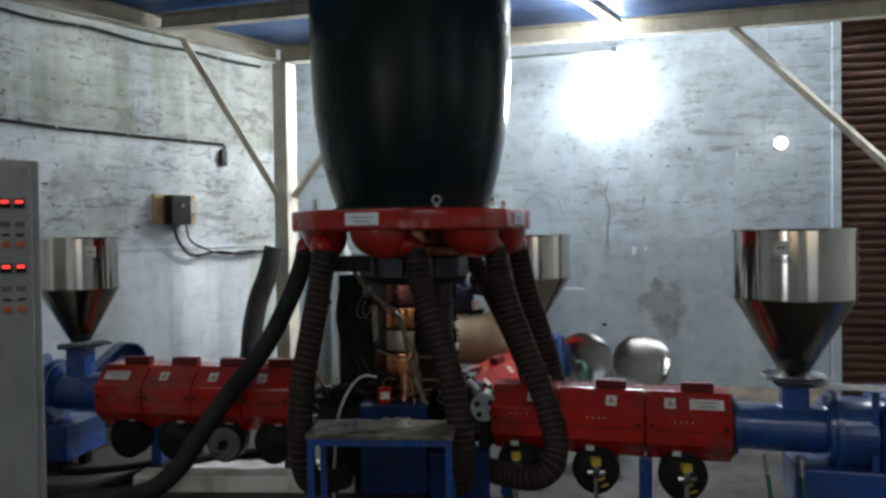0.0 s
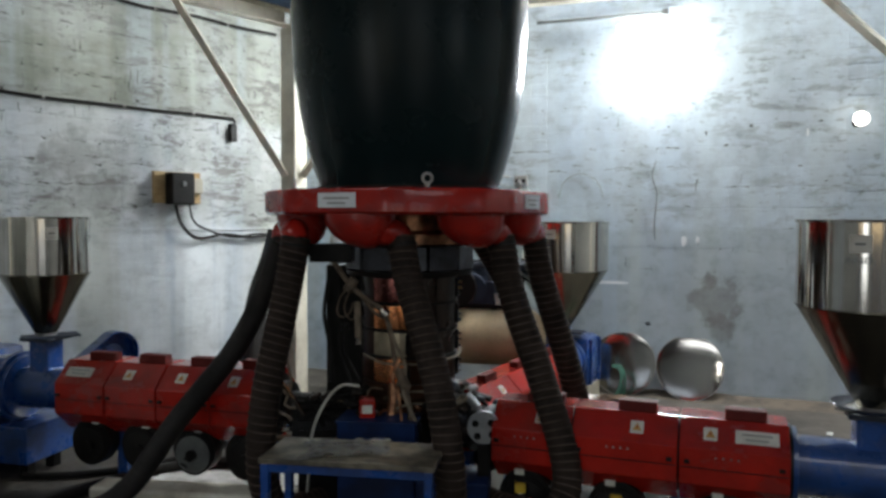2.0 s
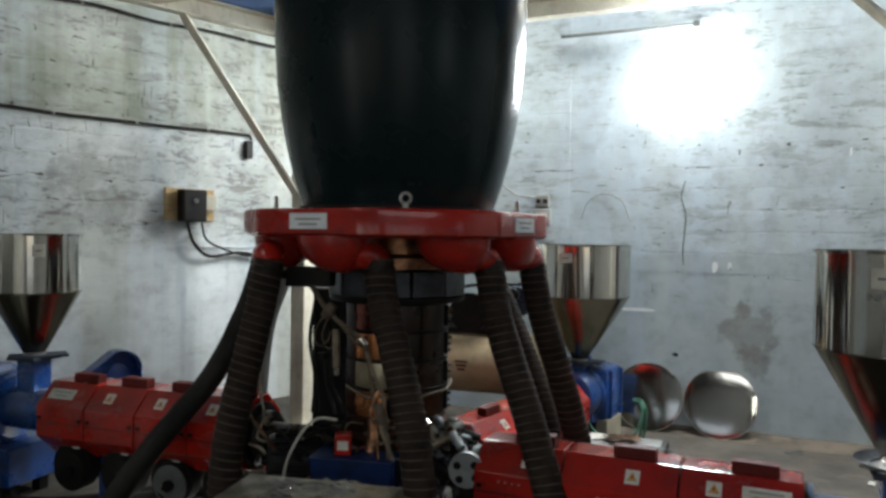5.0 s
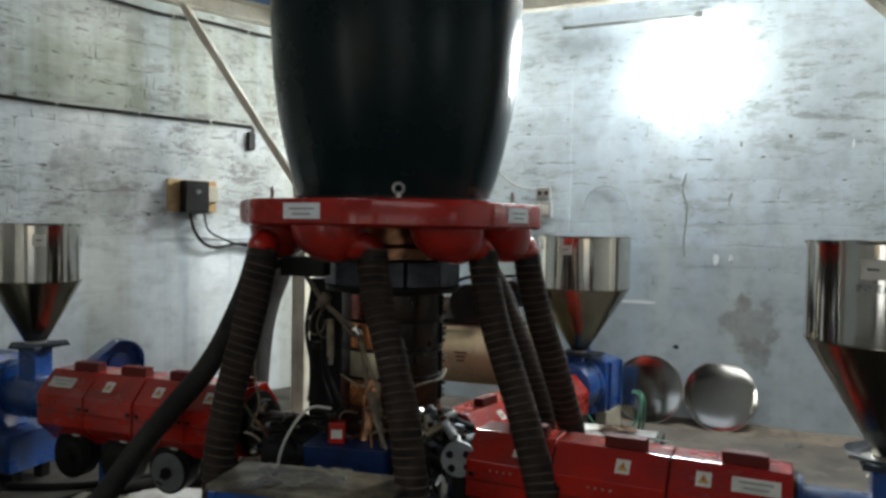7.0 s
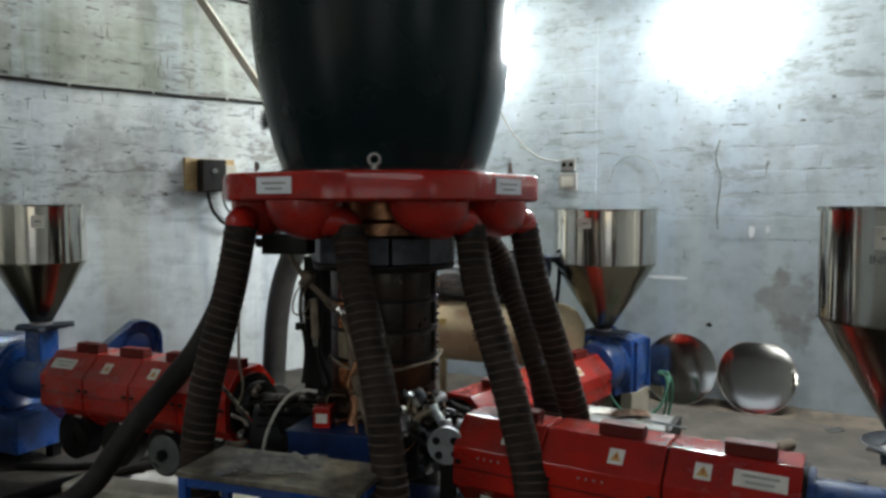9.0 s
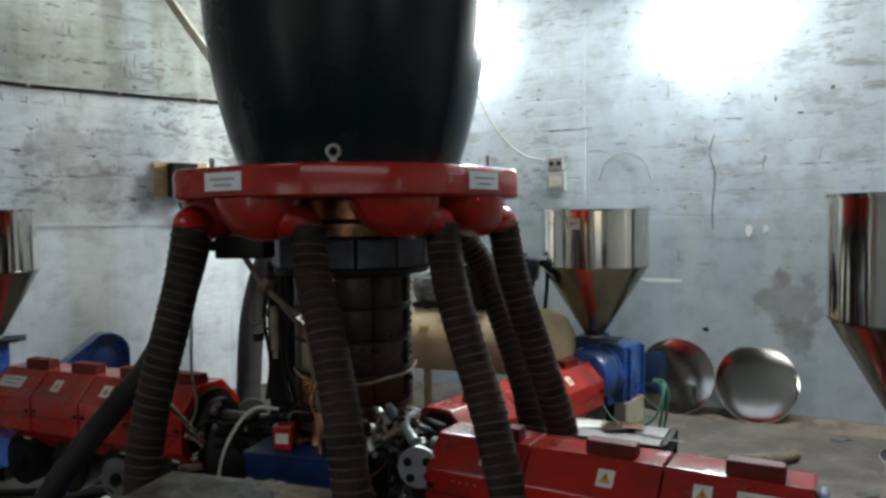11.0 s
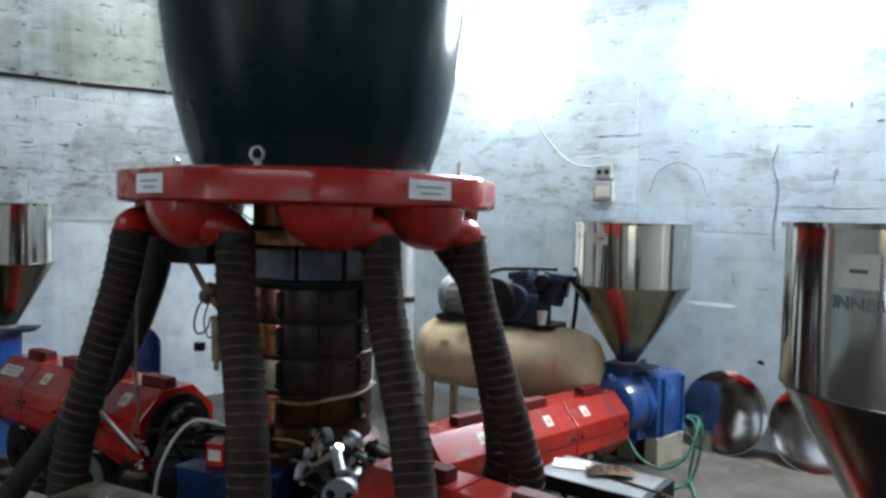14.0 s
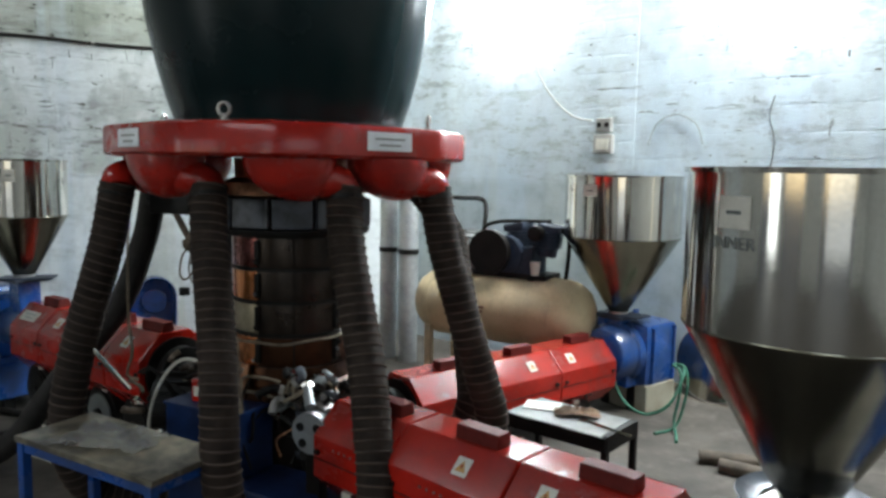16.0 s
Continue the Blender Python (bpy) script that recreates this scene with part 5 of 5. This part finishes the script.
for x in (-0.24, 0.24):
    for y in (-0.13, 0.13):
        part("leg", box((0.026, 0.026, 0.44), (x, y, 0.22)), M_BLACK, tr, smooth=False)
ra = thing("oily_rag", pose(0.95, 5.36, 0.452, 0, 0, 20), "crumpled brown oily rag lying on the tray", "rag")
bm = bmesh.new()
bmesh.ops.create_grid(bm, x_segments=22, y_segments=16, size=0.5)
for v in bm.verts:
    x, y = v.co.x, v.co.y
    k = 1 - (x * x + y * y) * 1.6
    v.co = Vector((x * 0.2 + 0.01 * noise.noise(Vector((x * 4, y * 4, 7))), y * 0.11, 0.003 + max(0, k) * 0.03 * (0.5 + abs(noise.noise(Vector((x * 6, y * 6, 1.7)))))))
part("cloth", bm, M_RAG, ra)
ru = thing("steel_ruler", pose(1.10, 5.25, 0.4525, 0, 0, -24), "bright flat steel strip lying on the tray edge", "metal strip")
part("strip", box((0.26, 0.03, 0.003), (0, 0, 0.0015)), M_STEEL, ru, smooth=False)
sp = thing("papers", pose(0.78, 5.40, 0.4525, 0, 0, 8), "white paper sheets on the tray", "paper")
part("sheet", box((0.16, 0.12, 0.004), (0, 0, 0.002)), M_WHITE, sp, smooth=False)

# ---- polished discs leaning on the wall ----
for x, lean, lab in ((3.05, 14, "polished round steel lid leaning on the wall"), (3.60, 16, "polished domed steel disc leaning on the wall beside a lid")):
    base = on_right(x, 0.0, 0.145)
    dd = thing("steel_disc", Matrix.Translation(base + Vector((0, 0, 0.0))) @ pose(0, 0, 0, 0, 0, RIGHT_YAW) @ pose(0, 0, 0, -lean, 0, 0), lab, "disc", "steel discs on the wall")
    part("disc", lathe([(0.0, 0.006), (0.08, 0.0057), (0.16, 0.0046), (0.23, 0.003), (0.262, 0.001), (0.274, 0.0), (0.274, -0.004), (0.0, -0.004)], 60, Matrix.Translation((0, 0, 0.278)) @ pose(0, 0, 0, 90, 0, 0)), M_LID, dd)
    part("rim", lathe([(0.273, -0.004), (0.278, -0.004), (0.278, 0.004), (0.273, 0.004), (0.273, -0.004)], 60, Matrix.Translation((0, 0, 0.280)) @ pose(0, 0, 0, 90, 0, 0)), M_STEEL_IN, dd)
dr = tagged(part("dirt_ridge", bmesh.new(), M_DIRT), "low ridge of swept dirt along the wall foot", "dirt", "", "stuff")
bm = bmesh.new()
rows_ = []
for i in range(60):
    x = 2.3 + i * 0.05
    w = 0.16 + 0.08 * noise.noise(Vector((x * 2, 0, 0)))
    h = 0.05 + 0.035 * noise.noise(Vector((x * 3, 4, 0)))
    rows_.append([bm.verts.new(on_right(x, 0.002 + hh, o)) for hh, o in ((h, 0.002), (h * 0.8, w * 0.3), (h * 0.3, w * 0.7), (-0.001, w))])
for a, b in zip(rows_, rows_[1:]):
    for k in range(3):
        bm.faces.new((a[k], b[k], b[k + 1], a[k + 1]))
bmesh.ops.recalc_face_normals(bm, faces=bm.faces[:])
bm.to_mesh(dr.data)
bm.free()

# ---- things on the left wall ----
sb = thing("switch_box", Matrix.Translation(on_left(1.42, 1.79, 0)) @ pose(0, 0, 0, 0, 0, LEFT_YAW), "black wall switch box on a yellowed wooden board", "switch box")
part("board", box((0.44, 0.022, 0.27), (0, -0.011, 0)), M_WOOD, sb, smooth=False, bevel=0.003)
part("case", box((0.21, 0.12, 0.27), (-0.01, -0.083, -0.01)), M_BLACK, sb, smooth=False, bevel=0.01)
part("socket", box((0.11, 0.035, 0.13), (0.17, -0.04, 0.02)), M_BEIGE, sb, smooth=False, bevel=0.005)
for sx, sz in ((-0.19, 0.11), (-0.19, -0.11)):
    part("board_end", box((0.06, 0.012, 0.05), (sx, -0.028, sz)), M_WOOD, sb, smooth=False)
part("toggle", rod((-0.01, -0.143, 0.03), (-0.01, -0.16, 0.03), 0.02, 12), M_DISC, sb)


def wall_cable(pts, r, mat, label, clip=0.0, name="wall_cable"):
    t = thing(name, Matrix.Translation(Vector(pts[0])), label, "cable")
    q = [Vector(p) - Vector(pts[0]) for p in pts]
    part("cable_body", tube(q, r, 8, 0.03), mat, t)
    if clip:
        for p in spline(q, clip)[1:]:
            part("clip", box((0.018, 0.024, 0.03), p, (0, 0, LEFT_YAW)), M_PALE, t, smooth=False)
    return t


def sag(x0, x1, z, n, amp, side=on_left, out=0.02):
    return [side(x0 + (x1 - x0) * k / n, z + amp * noise.noise(Vector((k * 0.9, z, 2.2))), out) for k in range(n + 1)]


wall_cable(sag(5.6, 0.86, 2.44, 12, 0.02), 0.013, M_RUBBER, "black cable clipped along the whitewashed wall", 0.62)
wall_cable(sag(5.8, 0.35, 3.295, 12, 0.03), 0.014, M_RUBBER, "black cable clipped high along the wall", 0.7)
wall_cable([on_left(1.46, 1.64, 0.06), on_left(1.41, 1.47, 0.07), on_left(1.25, 1.35, 0.05), on_left(0.97, 1.38, 0.04), on_left(0.7, 1.35, 0.05), on_left(0.4, 1.37, 0.04), on_left(0.22, 1.31, 0.04)], 0.014, M_RUBBER, "black cable drooping from the switch box to the corner")
wall_cable([on_left(1.33, 1.64, 0.06), on_left(1.29, 1.50, 0.06), on_left(1.14, 1.42, 0.05), on_left(0.88, 1.35, 0.05), on_left(0.62, 1.38, 0.04), on_left(0.27, 1.36, 0.04)], 0.009, M_RUBBER, "thin black cable beside the switch box cable")
ps = thing("pull_switch", Matrix.Translation(on_left(0.87, 2.31, 0)) @ pose(0, 0, 0, 0, 0, LEFT_YAW), "small dark socket hanging below the wall cable", "socket")
part("case", box((0.07, 0.05, 0.16), (0, -0.03, 0)), M_BLACK, ps, smooth=False, bevel=0.012)
part("lead", tube([(0.02, -0.02, 0.08), (0.03, -0.02, 0.11), (0.0, -0.02, 0.14)], 0.008, 8, 0.02), M_RUBBER, ps)
# plaster joint at dado height
structure("trim_left", box((7.5, 0.012, 0.02), (9.2 - 3.9, -0.006, 1.43)), M_WALL_L, "thin ridge where the lower plaster ends", M_L, "trim")

# ---- things on the right wall ----
cd = thing("conduit", Matrix.Translation(on_right(2.36, 3.28, 0)) @ pose(0, 0, 0, 0, 0, RIGHT_YAW), "thin grey conduit pipe fixed high on the wall", "conduit")
part("pipe", rod((-0.1, -0.03, 0), (1.0, -0.03, 0), 0.014, 10), M_DISC, cd)
part("end_box", box((0.05, 0.04, 0.05), (1.0, -0.025, 0)), M_DISC, cd, smooth=False)
so = thing("socket_box", Matrix.Translation(on_right(2.12, 1.79, 0.005)) @ pose(0, 0, 0, 0, 0, RIGHT_YAW), "grey two-part wall socket box on the pier", "socket box")
part("case", box((0.15, 0.05, 0.14), (0, -0.025, -0.06)), M_PALE, so, smooth=False, bevel=0.008)
part("upper_case", box((0.12, 0.045, 0.1), (0, -0.023, 0.08)), M_PALE, so, smooth=False, bevel=0.008)
for k in (-1, 1):
    part("socket_face", rod((k * 0.03, -0.05, 0.08), (k * 0.03, -0.054, 0.08), 0.02, 12), M_BLACK, so)
part("cover_plate", box((0.1, 0.006, 0.08), (0, -0.053, -0.06)), M_WHITE, so, smooth=False)
wall_cable([on_right(1.30, 2.75, 0.03), on_right(1.45, 2.45, 0.04), on_right(1.63, 2.15, 0.05), on_right(1.85, 1.95, 0.05), on_right(2.05, 1.90, 0.05)], 0.007, M_PALE, "white plastic strip curving down to the socket box", name="white_strip")
wl = thing("wall_lamp", Matrix.Translation(on_right(4.82, 2.29, 0.004)) @ pose(0, 0, 0, 0, 0, RIGHT_YAW), "lit bulb in a small wall holder", "lamp")
part("holder", rod((0, 0, 0.0), (0, -0.07, 0.02), 0.035, 16), M_BLACK, wl)
bm = bmesh.new()
bmesh.ops.create_uvsphere(bm, u_segments=18, v_segments=12, radius=0.055, matrix=Matrix.Translation((0.01, -0.11, 0.02)))
part("bulb", bm, M_BULB, wl, "glowing white bulb")
# crack and old wires on the wall
wall_cable([on_right(3.3, 2.03, 0.012), on_right(3.27, 1.9, 0.012), on_right(3.31, 1.74, 0.012), on_right(3.29, 1.5, 0.012), on_right(3.30, 1.34, 0.012)], 0.004, M_DISC, "grey wire run down the whitewashed wall", name="wall_wire")
wall_cable([on_right(2.46, 1.72, 0.012), on_right(2.52, 1.87, 0.012), on_right(2.66, 1.93, 0.012), on_right(2.8, 1.86, 0.012), on_right(2.86, 1.7, 0.012)], 0.003, M_DISC, "thin arched wire on the whitewashed wall", name="wall_wire")


# small white and dark marks on the right wall's face
for x, z, w, h, mat in ((3.535, 1.34, 0.022, 0.045, M_PAINT), (3.645, 1.355, 0.015, 0.032, M_PAINT), (2.93, 0.97, 0.17, 0.014, M_PAINT), (3.25, 0.62, 0.02, 0.018, M_BLACK), (4.05, 2.3, 0.016, 0.012, M_DISC), (4.47, 2.23, 0.010, 0.03, M_PAINT), (3.70, 2.25, 0.006, 0.022, M_DISC)):
    bm = bmesh.new()
    ring_ = []
    for k in range(18):
        a = 2 * math.pi * k / 18
        f = 1 + 0.45 * noise.noise(Vector((math.cos(a) * 1.7, math.sin(a) * 1.7, x * 9)))
        ring_.append(bm.verts.new((x + w * f * math.cos(a), -0.0045, z + h * f * math.sin(a))))
    bm.faces.new(ring_)
    bmesh.ops.recalc_face_normals(bm, faces=bm.faces[:])
    part("wall_spot", bm, mat, WALL_R, smooth=False)


def cracks(where, count, seed, spots, label, name, low=1.5, high=3.6, reach=9.0):
    """Open joints and flaked edges: short ragged strokes along the courses, a few stepping down; thin shells on the wall."""
    r_ = random.Random(seed)
    bm = bmesh.new()

    def stroke(x, z, length, thick, upright):
        n = max(4, int(length / 0.02))
        ph = r_.uniform(0, 99)
        up, dn = [], []
        for k in range(n + 1):
            f = k / n
            taper = min(1, 5 * f + 0.15, 5 * (1 - f) + 0.15)
            w = thick * taper * max(0.08, 0.75 + 1.3 * noise.noise(Vector((f * length * 22, ph, 0))))
            o = 0.02 * noise.noise(Vector((f * length * 7, ph, 5)))
            s = (f - 0.5) * length
            for lst, e in ((up, w), (dn, -w)):
                lst.append(bm.verts.new(where(x + o + e, z + s, 0.0062) if upright else where(x + s, z + o + e, 0.0062)))
        for k in range(n):
            bm.faces.new((up[k], up[k + 1], dn[k + 1], dn[k]))

    for _ in range(count):
        cx, cz, sp_ = r_.choice(spots)
        x = cx + r_.gauss(0, sp_)
        z = cz + r_.gauss(0, 0.4 * sp_)
        course = LOW_COURSE + COURSE * round((z - LOW_COURSE) / COURSE)
        if r_.random() < 0.72:
            z = course + r_.gauss(0, 0.012)
        if not (low < z < high and 0.12 < x < reach):
            continue
        u = r_.random()
        if u < 0.16:
            stroke(x, z + 0.05, r_.uniform(0.03, 0.13), r_.uniform(0.0015, 0.004), True)
        elif u < 0.5:
            stroke(x, z, min(0.5, 0.04 + r_.expovariate(1 / 0.09)), r_.uniform(0.001, 0.004), False)
        else:
            stroke(x, z, 0.008 + r_.expovariate(1 / 0.018), r_.uniform(0.002, 0.008), False)
    bmesh.ops.recalc_face_normals(bm, faces=bm.faces[:])
    ob = part(name, bm, M_CHIP, None, "", False)
    return tagged(ob, label, "flaked paint", "", "stuff")


cracks(on_left, 540, 5, [(2.75, 2.62, 0.45), (1.75, 2.6, 0.4), (3.4, 2.9, 0.6), (2.3, 2.95, 0.6), (1.4, 2.7, 0.5), (4.2, 2.6, 0.7), (2.2, 2.1, 0.7), (3.2, 2.0, 0.8), (1.2, 2.2, 0.5), (2.6, 1.75, 0.6), (0.7, 2.6, 0.4)], "dark open joints where whitewash has come off the block wall", "paint_flakes")
cracks(on_right, 130, 9, [(1.4, 2.3, 0.4), (2.9, 2.4, 0.5), (1.2, 2.9, 0.5), (3.9, 2.3, 0.8), (4.3, 1.8, 0.6), (2.8, 2.0, 0.5), (4.3, 1.7, 0.6), (3.6, 1.3, 0.6)], "fine grey open joints on the whitewashed wall", "paint_flakes", 1.0, 3.5, 4.7)

# ---- belt guard behind the left extruder ----
bg = thing("belt_guard", pose(-2.62, 6.30, 0, 0, 0, LEFT_YAW), "blue sheet-metal belt guard, arched and sloping, open in front", "guard")
def guard_line(r, low):
    """Arch over the big pulley, then a straight slope down to the small one."""
    line = [(r * math.cos(radians(a)), 0.51 + r * math.sin(radians(a))) for a in range(0, 119, 7)]
    return [(r, low)] + line + [(-0.62 - 0.47 * (r - 0.15), 0.235 + 0.88 * (r - 0.15)), (-0.66, low)]


g_out, g_in = guard_line(0.15, 0.08), guard_line(0.143, 0.08)
part("band", prism(g_out + g_in[::-1], 0.13, Matrix.Translation((0, 0.065, 0))), M_BLUE, bg, smooth=False)
part("back_plate", prism(g_in, 0.006, Matrix.Translation((0, 0.126, 0))), M_BLUE, bg, smooth=False)
part("pulley", rod((0, 0.09, 0.46), (0, 0.115, 0.46), 0.09, 28), M_BLUE, bg, bevel=0.008)
part("stand", box((0.8, 0.12, 0.078), (-0.26, 0.065, 0.039)), M_BLACK, bg, smooth=False)

# ---- floor clutter on the left ----
bf = thing("base_channel", pose(-1.22, 4.70, 0, 0, 0, -3), "cream-painted steel base channel lying along the floor", "steel channel")
part("channel", prism([(-0.09, 0), (0.09, 0), (0.09, 0.08), (0.075, 0.092), (-0.075, 0.092), (-0.09, 0.08)], 1.34, pose(0, 0, 0, 0, 0, 90)), M_CREAM, bf, smooth=False)
bs = thing("floor_sheet", pose(-1.30, 5.01, 0.0, 0, 0, -3), "pale dusty plastic sheet spread on the floor", "sheet")
bm = bmesh.new()
bmesh.ops.create_grid(bm, x_segments=30, y_segments=18, size=0.5)
for v in bm.verts:
    x, y = v.co.x, v.co.y
    v.co = Vector((x * 0.86 + 0.03 * noise.noise(Vector((y * 5, 1, 3))), y * 0.36 + 0.03 * noise.noise(Vector((x * 5, 2, 3))), 0.006 + 0.03 * abs(noise.noise(Vector((x * 5, y * 4, 0))))))
part("sheet", bm, M_DULL_W, bs)
for i, pts in enumerate((((-2.35, 4.22, 0.032), (-2.12, 4.48, 0.032), (-2.0, 4.76, 0.032), (-1.82, 5.05, 0.032), (-1.5, 5.27, 0.032), (-1.1, 5.33, 0.032)), ((-2.5, 4.98, 0.02), (-2.2, 5.03, 0.02), (-1.95, 5.16, 0.02), (-1.7, 5.38, 0.02)))):
    fl = thing("floor_hose", Matrix.Translation(pts[0]), "black rubber hose lying on the dusty floor", "hose", "hoses on the floor")
    part("hose_body", tube([Vector(p) - Vector(pts[0]) for p in pts], (0.032, 0.02)[i], 12, 0.03), M_HOSE_S, fl)

# ---- yellow valves and green hoses under the right covers ----
xr = E_R[0].matrix_world
for s in (0.55, 1.02, 1.46):
    p = xr @ Vector((s, 0.17, 0.27))
    vv = thing("valve", Matrix.Translation((p.x, p.y, 0)), "small valve with a yellow cap under the barrel cover", "valve", "valves under the covers")
    part("cap", box((0.05, 0.045, 0.04), (0, 0, 0.275)), M_YELLOW, vv, "yellow cap", False, 0.004)
    part("body", joined(rod((0, 0, 0.19), (0, 0, 0.255), 0.026, 16), rod((-0.05, 0, 0.215), (0.05, 0, 0.215), 0.019, 14)), M_STEEL, vv, "chromed valve body", bevel=0.003)
    part("stem", rod((0, 0, 0.0), (0, 0, 0.2), 0.012, 10), M_STEEL_IN, vv)
for s in (0.0, 0.16):
    p = xr @ Vector((s, 0.24, 0))
    wv = thing("cooling_pipe", Matrix.Translation((p.x, p.y, 0)), "upright green hose with a steel elbow at the feed section", "hose", "cooling pipes")
    part("hose_body", tube([(0, 0, 0.012), (0.01, 0.0, 0.15), (0, 0.01, 0.30)], 0.011, 8, 0.02), M_GREEN, wv)
    part("elbow", tube([(0, 0.01, 0.29), (0, 0.02, 0.36), (0, 0.06, 0.38)], 0.014, 10, 0.01), M_STEEL_IN, wv)
# odd pieces on the floor behind the right covers
for x, y, w, d, yaw in ((2.32, 6.93, 0.12, 0.07, 20), (2.19, 5.95, 0.10, 0.06, -35), (2.6, 6.3, 0.05, 0.04, 50)):
    sc = thing("metal_scrap", pose(x, y, 0, 0, 0, yaw), "bright bent scrap of sheet metal lying on the floor", "scrap", "scraps on the floor")
    part("sheet", prism([(-w / 2, 0.004), (0.0, 0.001), (w / 2, 0.016), (w / 2, 0.019), (0.0, 0.004), (-w / 2, 0.007)], d), M_STEEL, sc, smooth=False)
for x, y, yaw, ln in ((1.58, 6.28, 12, 0.4), (1.66, 6.14, -8, 0.34), (1.85, 6.36, 40, 0.26)):
    fp = thing("floor_pipe", pose(x, y, 0.036, 0, 0, yaw), "short dusty grey pipe lying on the floor", "pipe", "pipes on the floor")
    part("pipe_wall", lathe([(0.036, -ln / 2), (0.036, ln / 2), (0.03, ln / 2), (0.03, -ln / 2), (0.036, -ln / 2)], 20, pose(0, 0, 0, 0, 90, 0)), M_DIRT, fp)
dish = thing("drip_dish", Matrix.Translation((1.835, 4.135, 0)), "shallow grey steel dish round the hopper throat", "dish")
part("dish_body", lathe([(0.10, 0.747), (0.13, 0.747), (0.155, 0.763), (0.158, 0.761), (0.132, 0.7435), (0.10, 0.7435), (0.10, 0.747)], 40), M_HEATER, dish)
# bench plate by the right hopper
bp = thing("metal_shelf", pose(2.03, 3.93, 0, 0, 0, -20), "bright bare metal shelf plate beside the hopper throat", "shelf")
part("plate", box((0.34, 0.14, 0.008), (0, 0, 0.73)), M_STEEL_IN, bp, smooth=False, bevel=0.002)
part("post", box((0.03, 0.03, 0.726), (0.1, 0, 0.363)), M_BLUE, bp, smooth=False)
# added lamps in unseen rear openings; only the second follows from hopper reflections
area_lamp("rear_light", look((3.1, -5.3, 2.2), (0.4, 5, 1.6)), 3.0, 3.6, REAR_W * 0.75, (0.95, 0.98, 1.0))
area_lamp("rear_light", look((-5.55, -4.6, 2.0), (-0.2, 4.5, 1.5)), 1.5, 3.4, REAR_W * 1.6, (0.95, 0.98, 1.0))
area_lamp("rear_light", look((6.3, -0.5, 3.2), (-1.0, 6, 1.8)), 1.3, 1.8, REAR_W * 0.3, (1.0, 0.97, 0.92))


# ---- wall blocks and pier bricks under the whitewash ----
def block_mesh(name, w, h, seed, mat):
    """A painted block face with a soft uneven edge, standing proud of its joint; origin at its back."""
    r_ = random.Random(seed)
    bm = bmesh.new()
    rings = []
    out = []
    for k in range(4):
        cx, cz = ((-1, -1), (1, -1), (1, 1), (-1, 1))[k]
        nx, nz = ((1, -1), (1, 1), (-1, 1), (-1, -1))[k]
        for f in (0.06, 0.4, 0.75):
            out.append(((cx + (nx - cx) * f) * w / 2 + r_.uniform(-0.004, 0.004), (cz + (nz - cz) * f) * h / 2 + r_.uniform(-0.0035, 0.0035)))
    for inset, y in ((0.0, 0.001), (0.004, -0.55), (0.014, -1.0)):
        rings.append([bm.verts.new((x * (1 - 2 * inset / w), y, z * (1 - 2 * inset / h))) for x, z in out])
    for a, b in zip(rings, rings[1:]):
        for k in range(12):
            bm.faces.new((a[k], a[(k + 1) % 12], b[(k + 1) % 12], b[k]))
    bm.faces.new(rings[-1])
    bmesh.ops.recalc_face_normals(bm, faces=bm.faces[:])
    me = bpy.data.meshes.new(name)
    bm.to_mesh(me)
    bm.free()
    me.materials.append(mat)
    me.polygons.foreach_set("use_smooth", [True] * len(me.polygons))
    return me


def lay(wall, name, x0, x1, z0, z1, bw, bh, depth, mat, seed, y=0.0, holes=()):
    """Courses of blocks on a wall's face, as parts of that wall."""
    r_ = random.Random(seed)
    kinds = [block_mesh(name, bw, bh - 0.004, seed * 10 + k, mat) for k in range(6)]
    rows = int((z1 - z0) / bh)
    for i in range(rows):
        z = z0 + bh * (i + 0.5)
        x = x0 - (i % 2) * bw / 2 + r_.uniform(-0.05, 0.05) * (bw > 0.3)
        while x < x1 - 0.03:
            w = bw * r_.uniform(0.88, 1.12)
            a, c = max(x, x0), min(x + w, x1)
            x += w
            if c - a < 0.06:
                continue
            if any(a < h[1] and c > h[0] and z + bh / 2 > h[2] and z - bh / 2 < h[3] for h in holes):
                continue
            ob = new(name, r_.choice(kinds))
            ob.parent = wall
            ob.matrix_local = Matrix.Translation(((a + c) / 2, y, z + r_.uniform(-0.004, 0.004))) @ pose(0, 0, 0, 0, r_.gauss(0, 0.5), 0) @ Matrix.Diagonal(((c - a - 0.004) / bw, depth * r_.uniform(0.35, 1.0), 1, 1))


lay(WALL_L, "block", 2.9, 9.15, LOW_COURSE, 3.5, 0.39, COURSE, 0.004, M_WALL_L, 3)
lay(WALL_R, "block", 0.05, 1.85, LOW_COURSE - COURSE, 3.5, 0.39, COURSE, 0.0019, M_WALL_R, 4, 0.0, [(0.86, 1.64, 2.46, 3.25)])
lay(WALL_R, "block", 2.35, 4.75, LOW_COURSE - COURSE, 3.5, 0.39, COURSE, 0.0019, M_WALL_R, 6, 0.0, [(2.91, 3.70, 2.46, 3.25)])
for pier, x0, x1, out in PIERS:
    lay(pier, "brick", x0 + 0.004, x1 - 0.004, 1.0, 3.5, 0.235, 0.125, 0.0035, M_WALL_R, 8, -out)
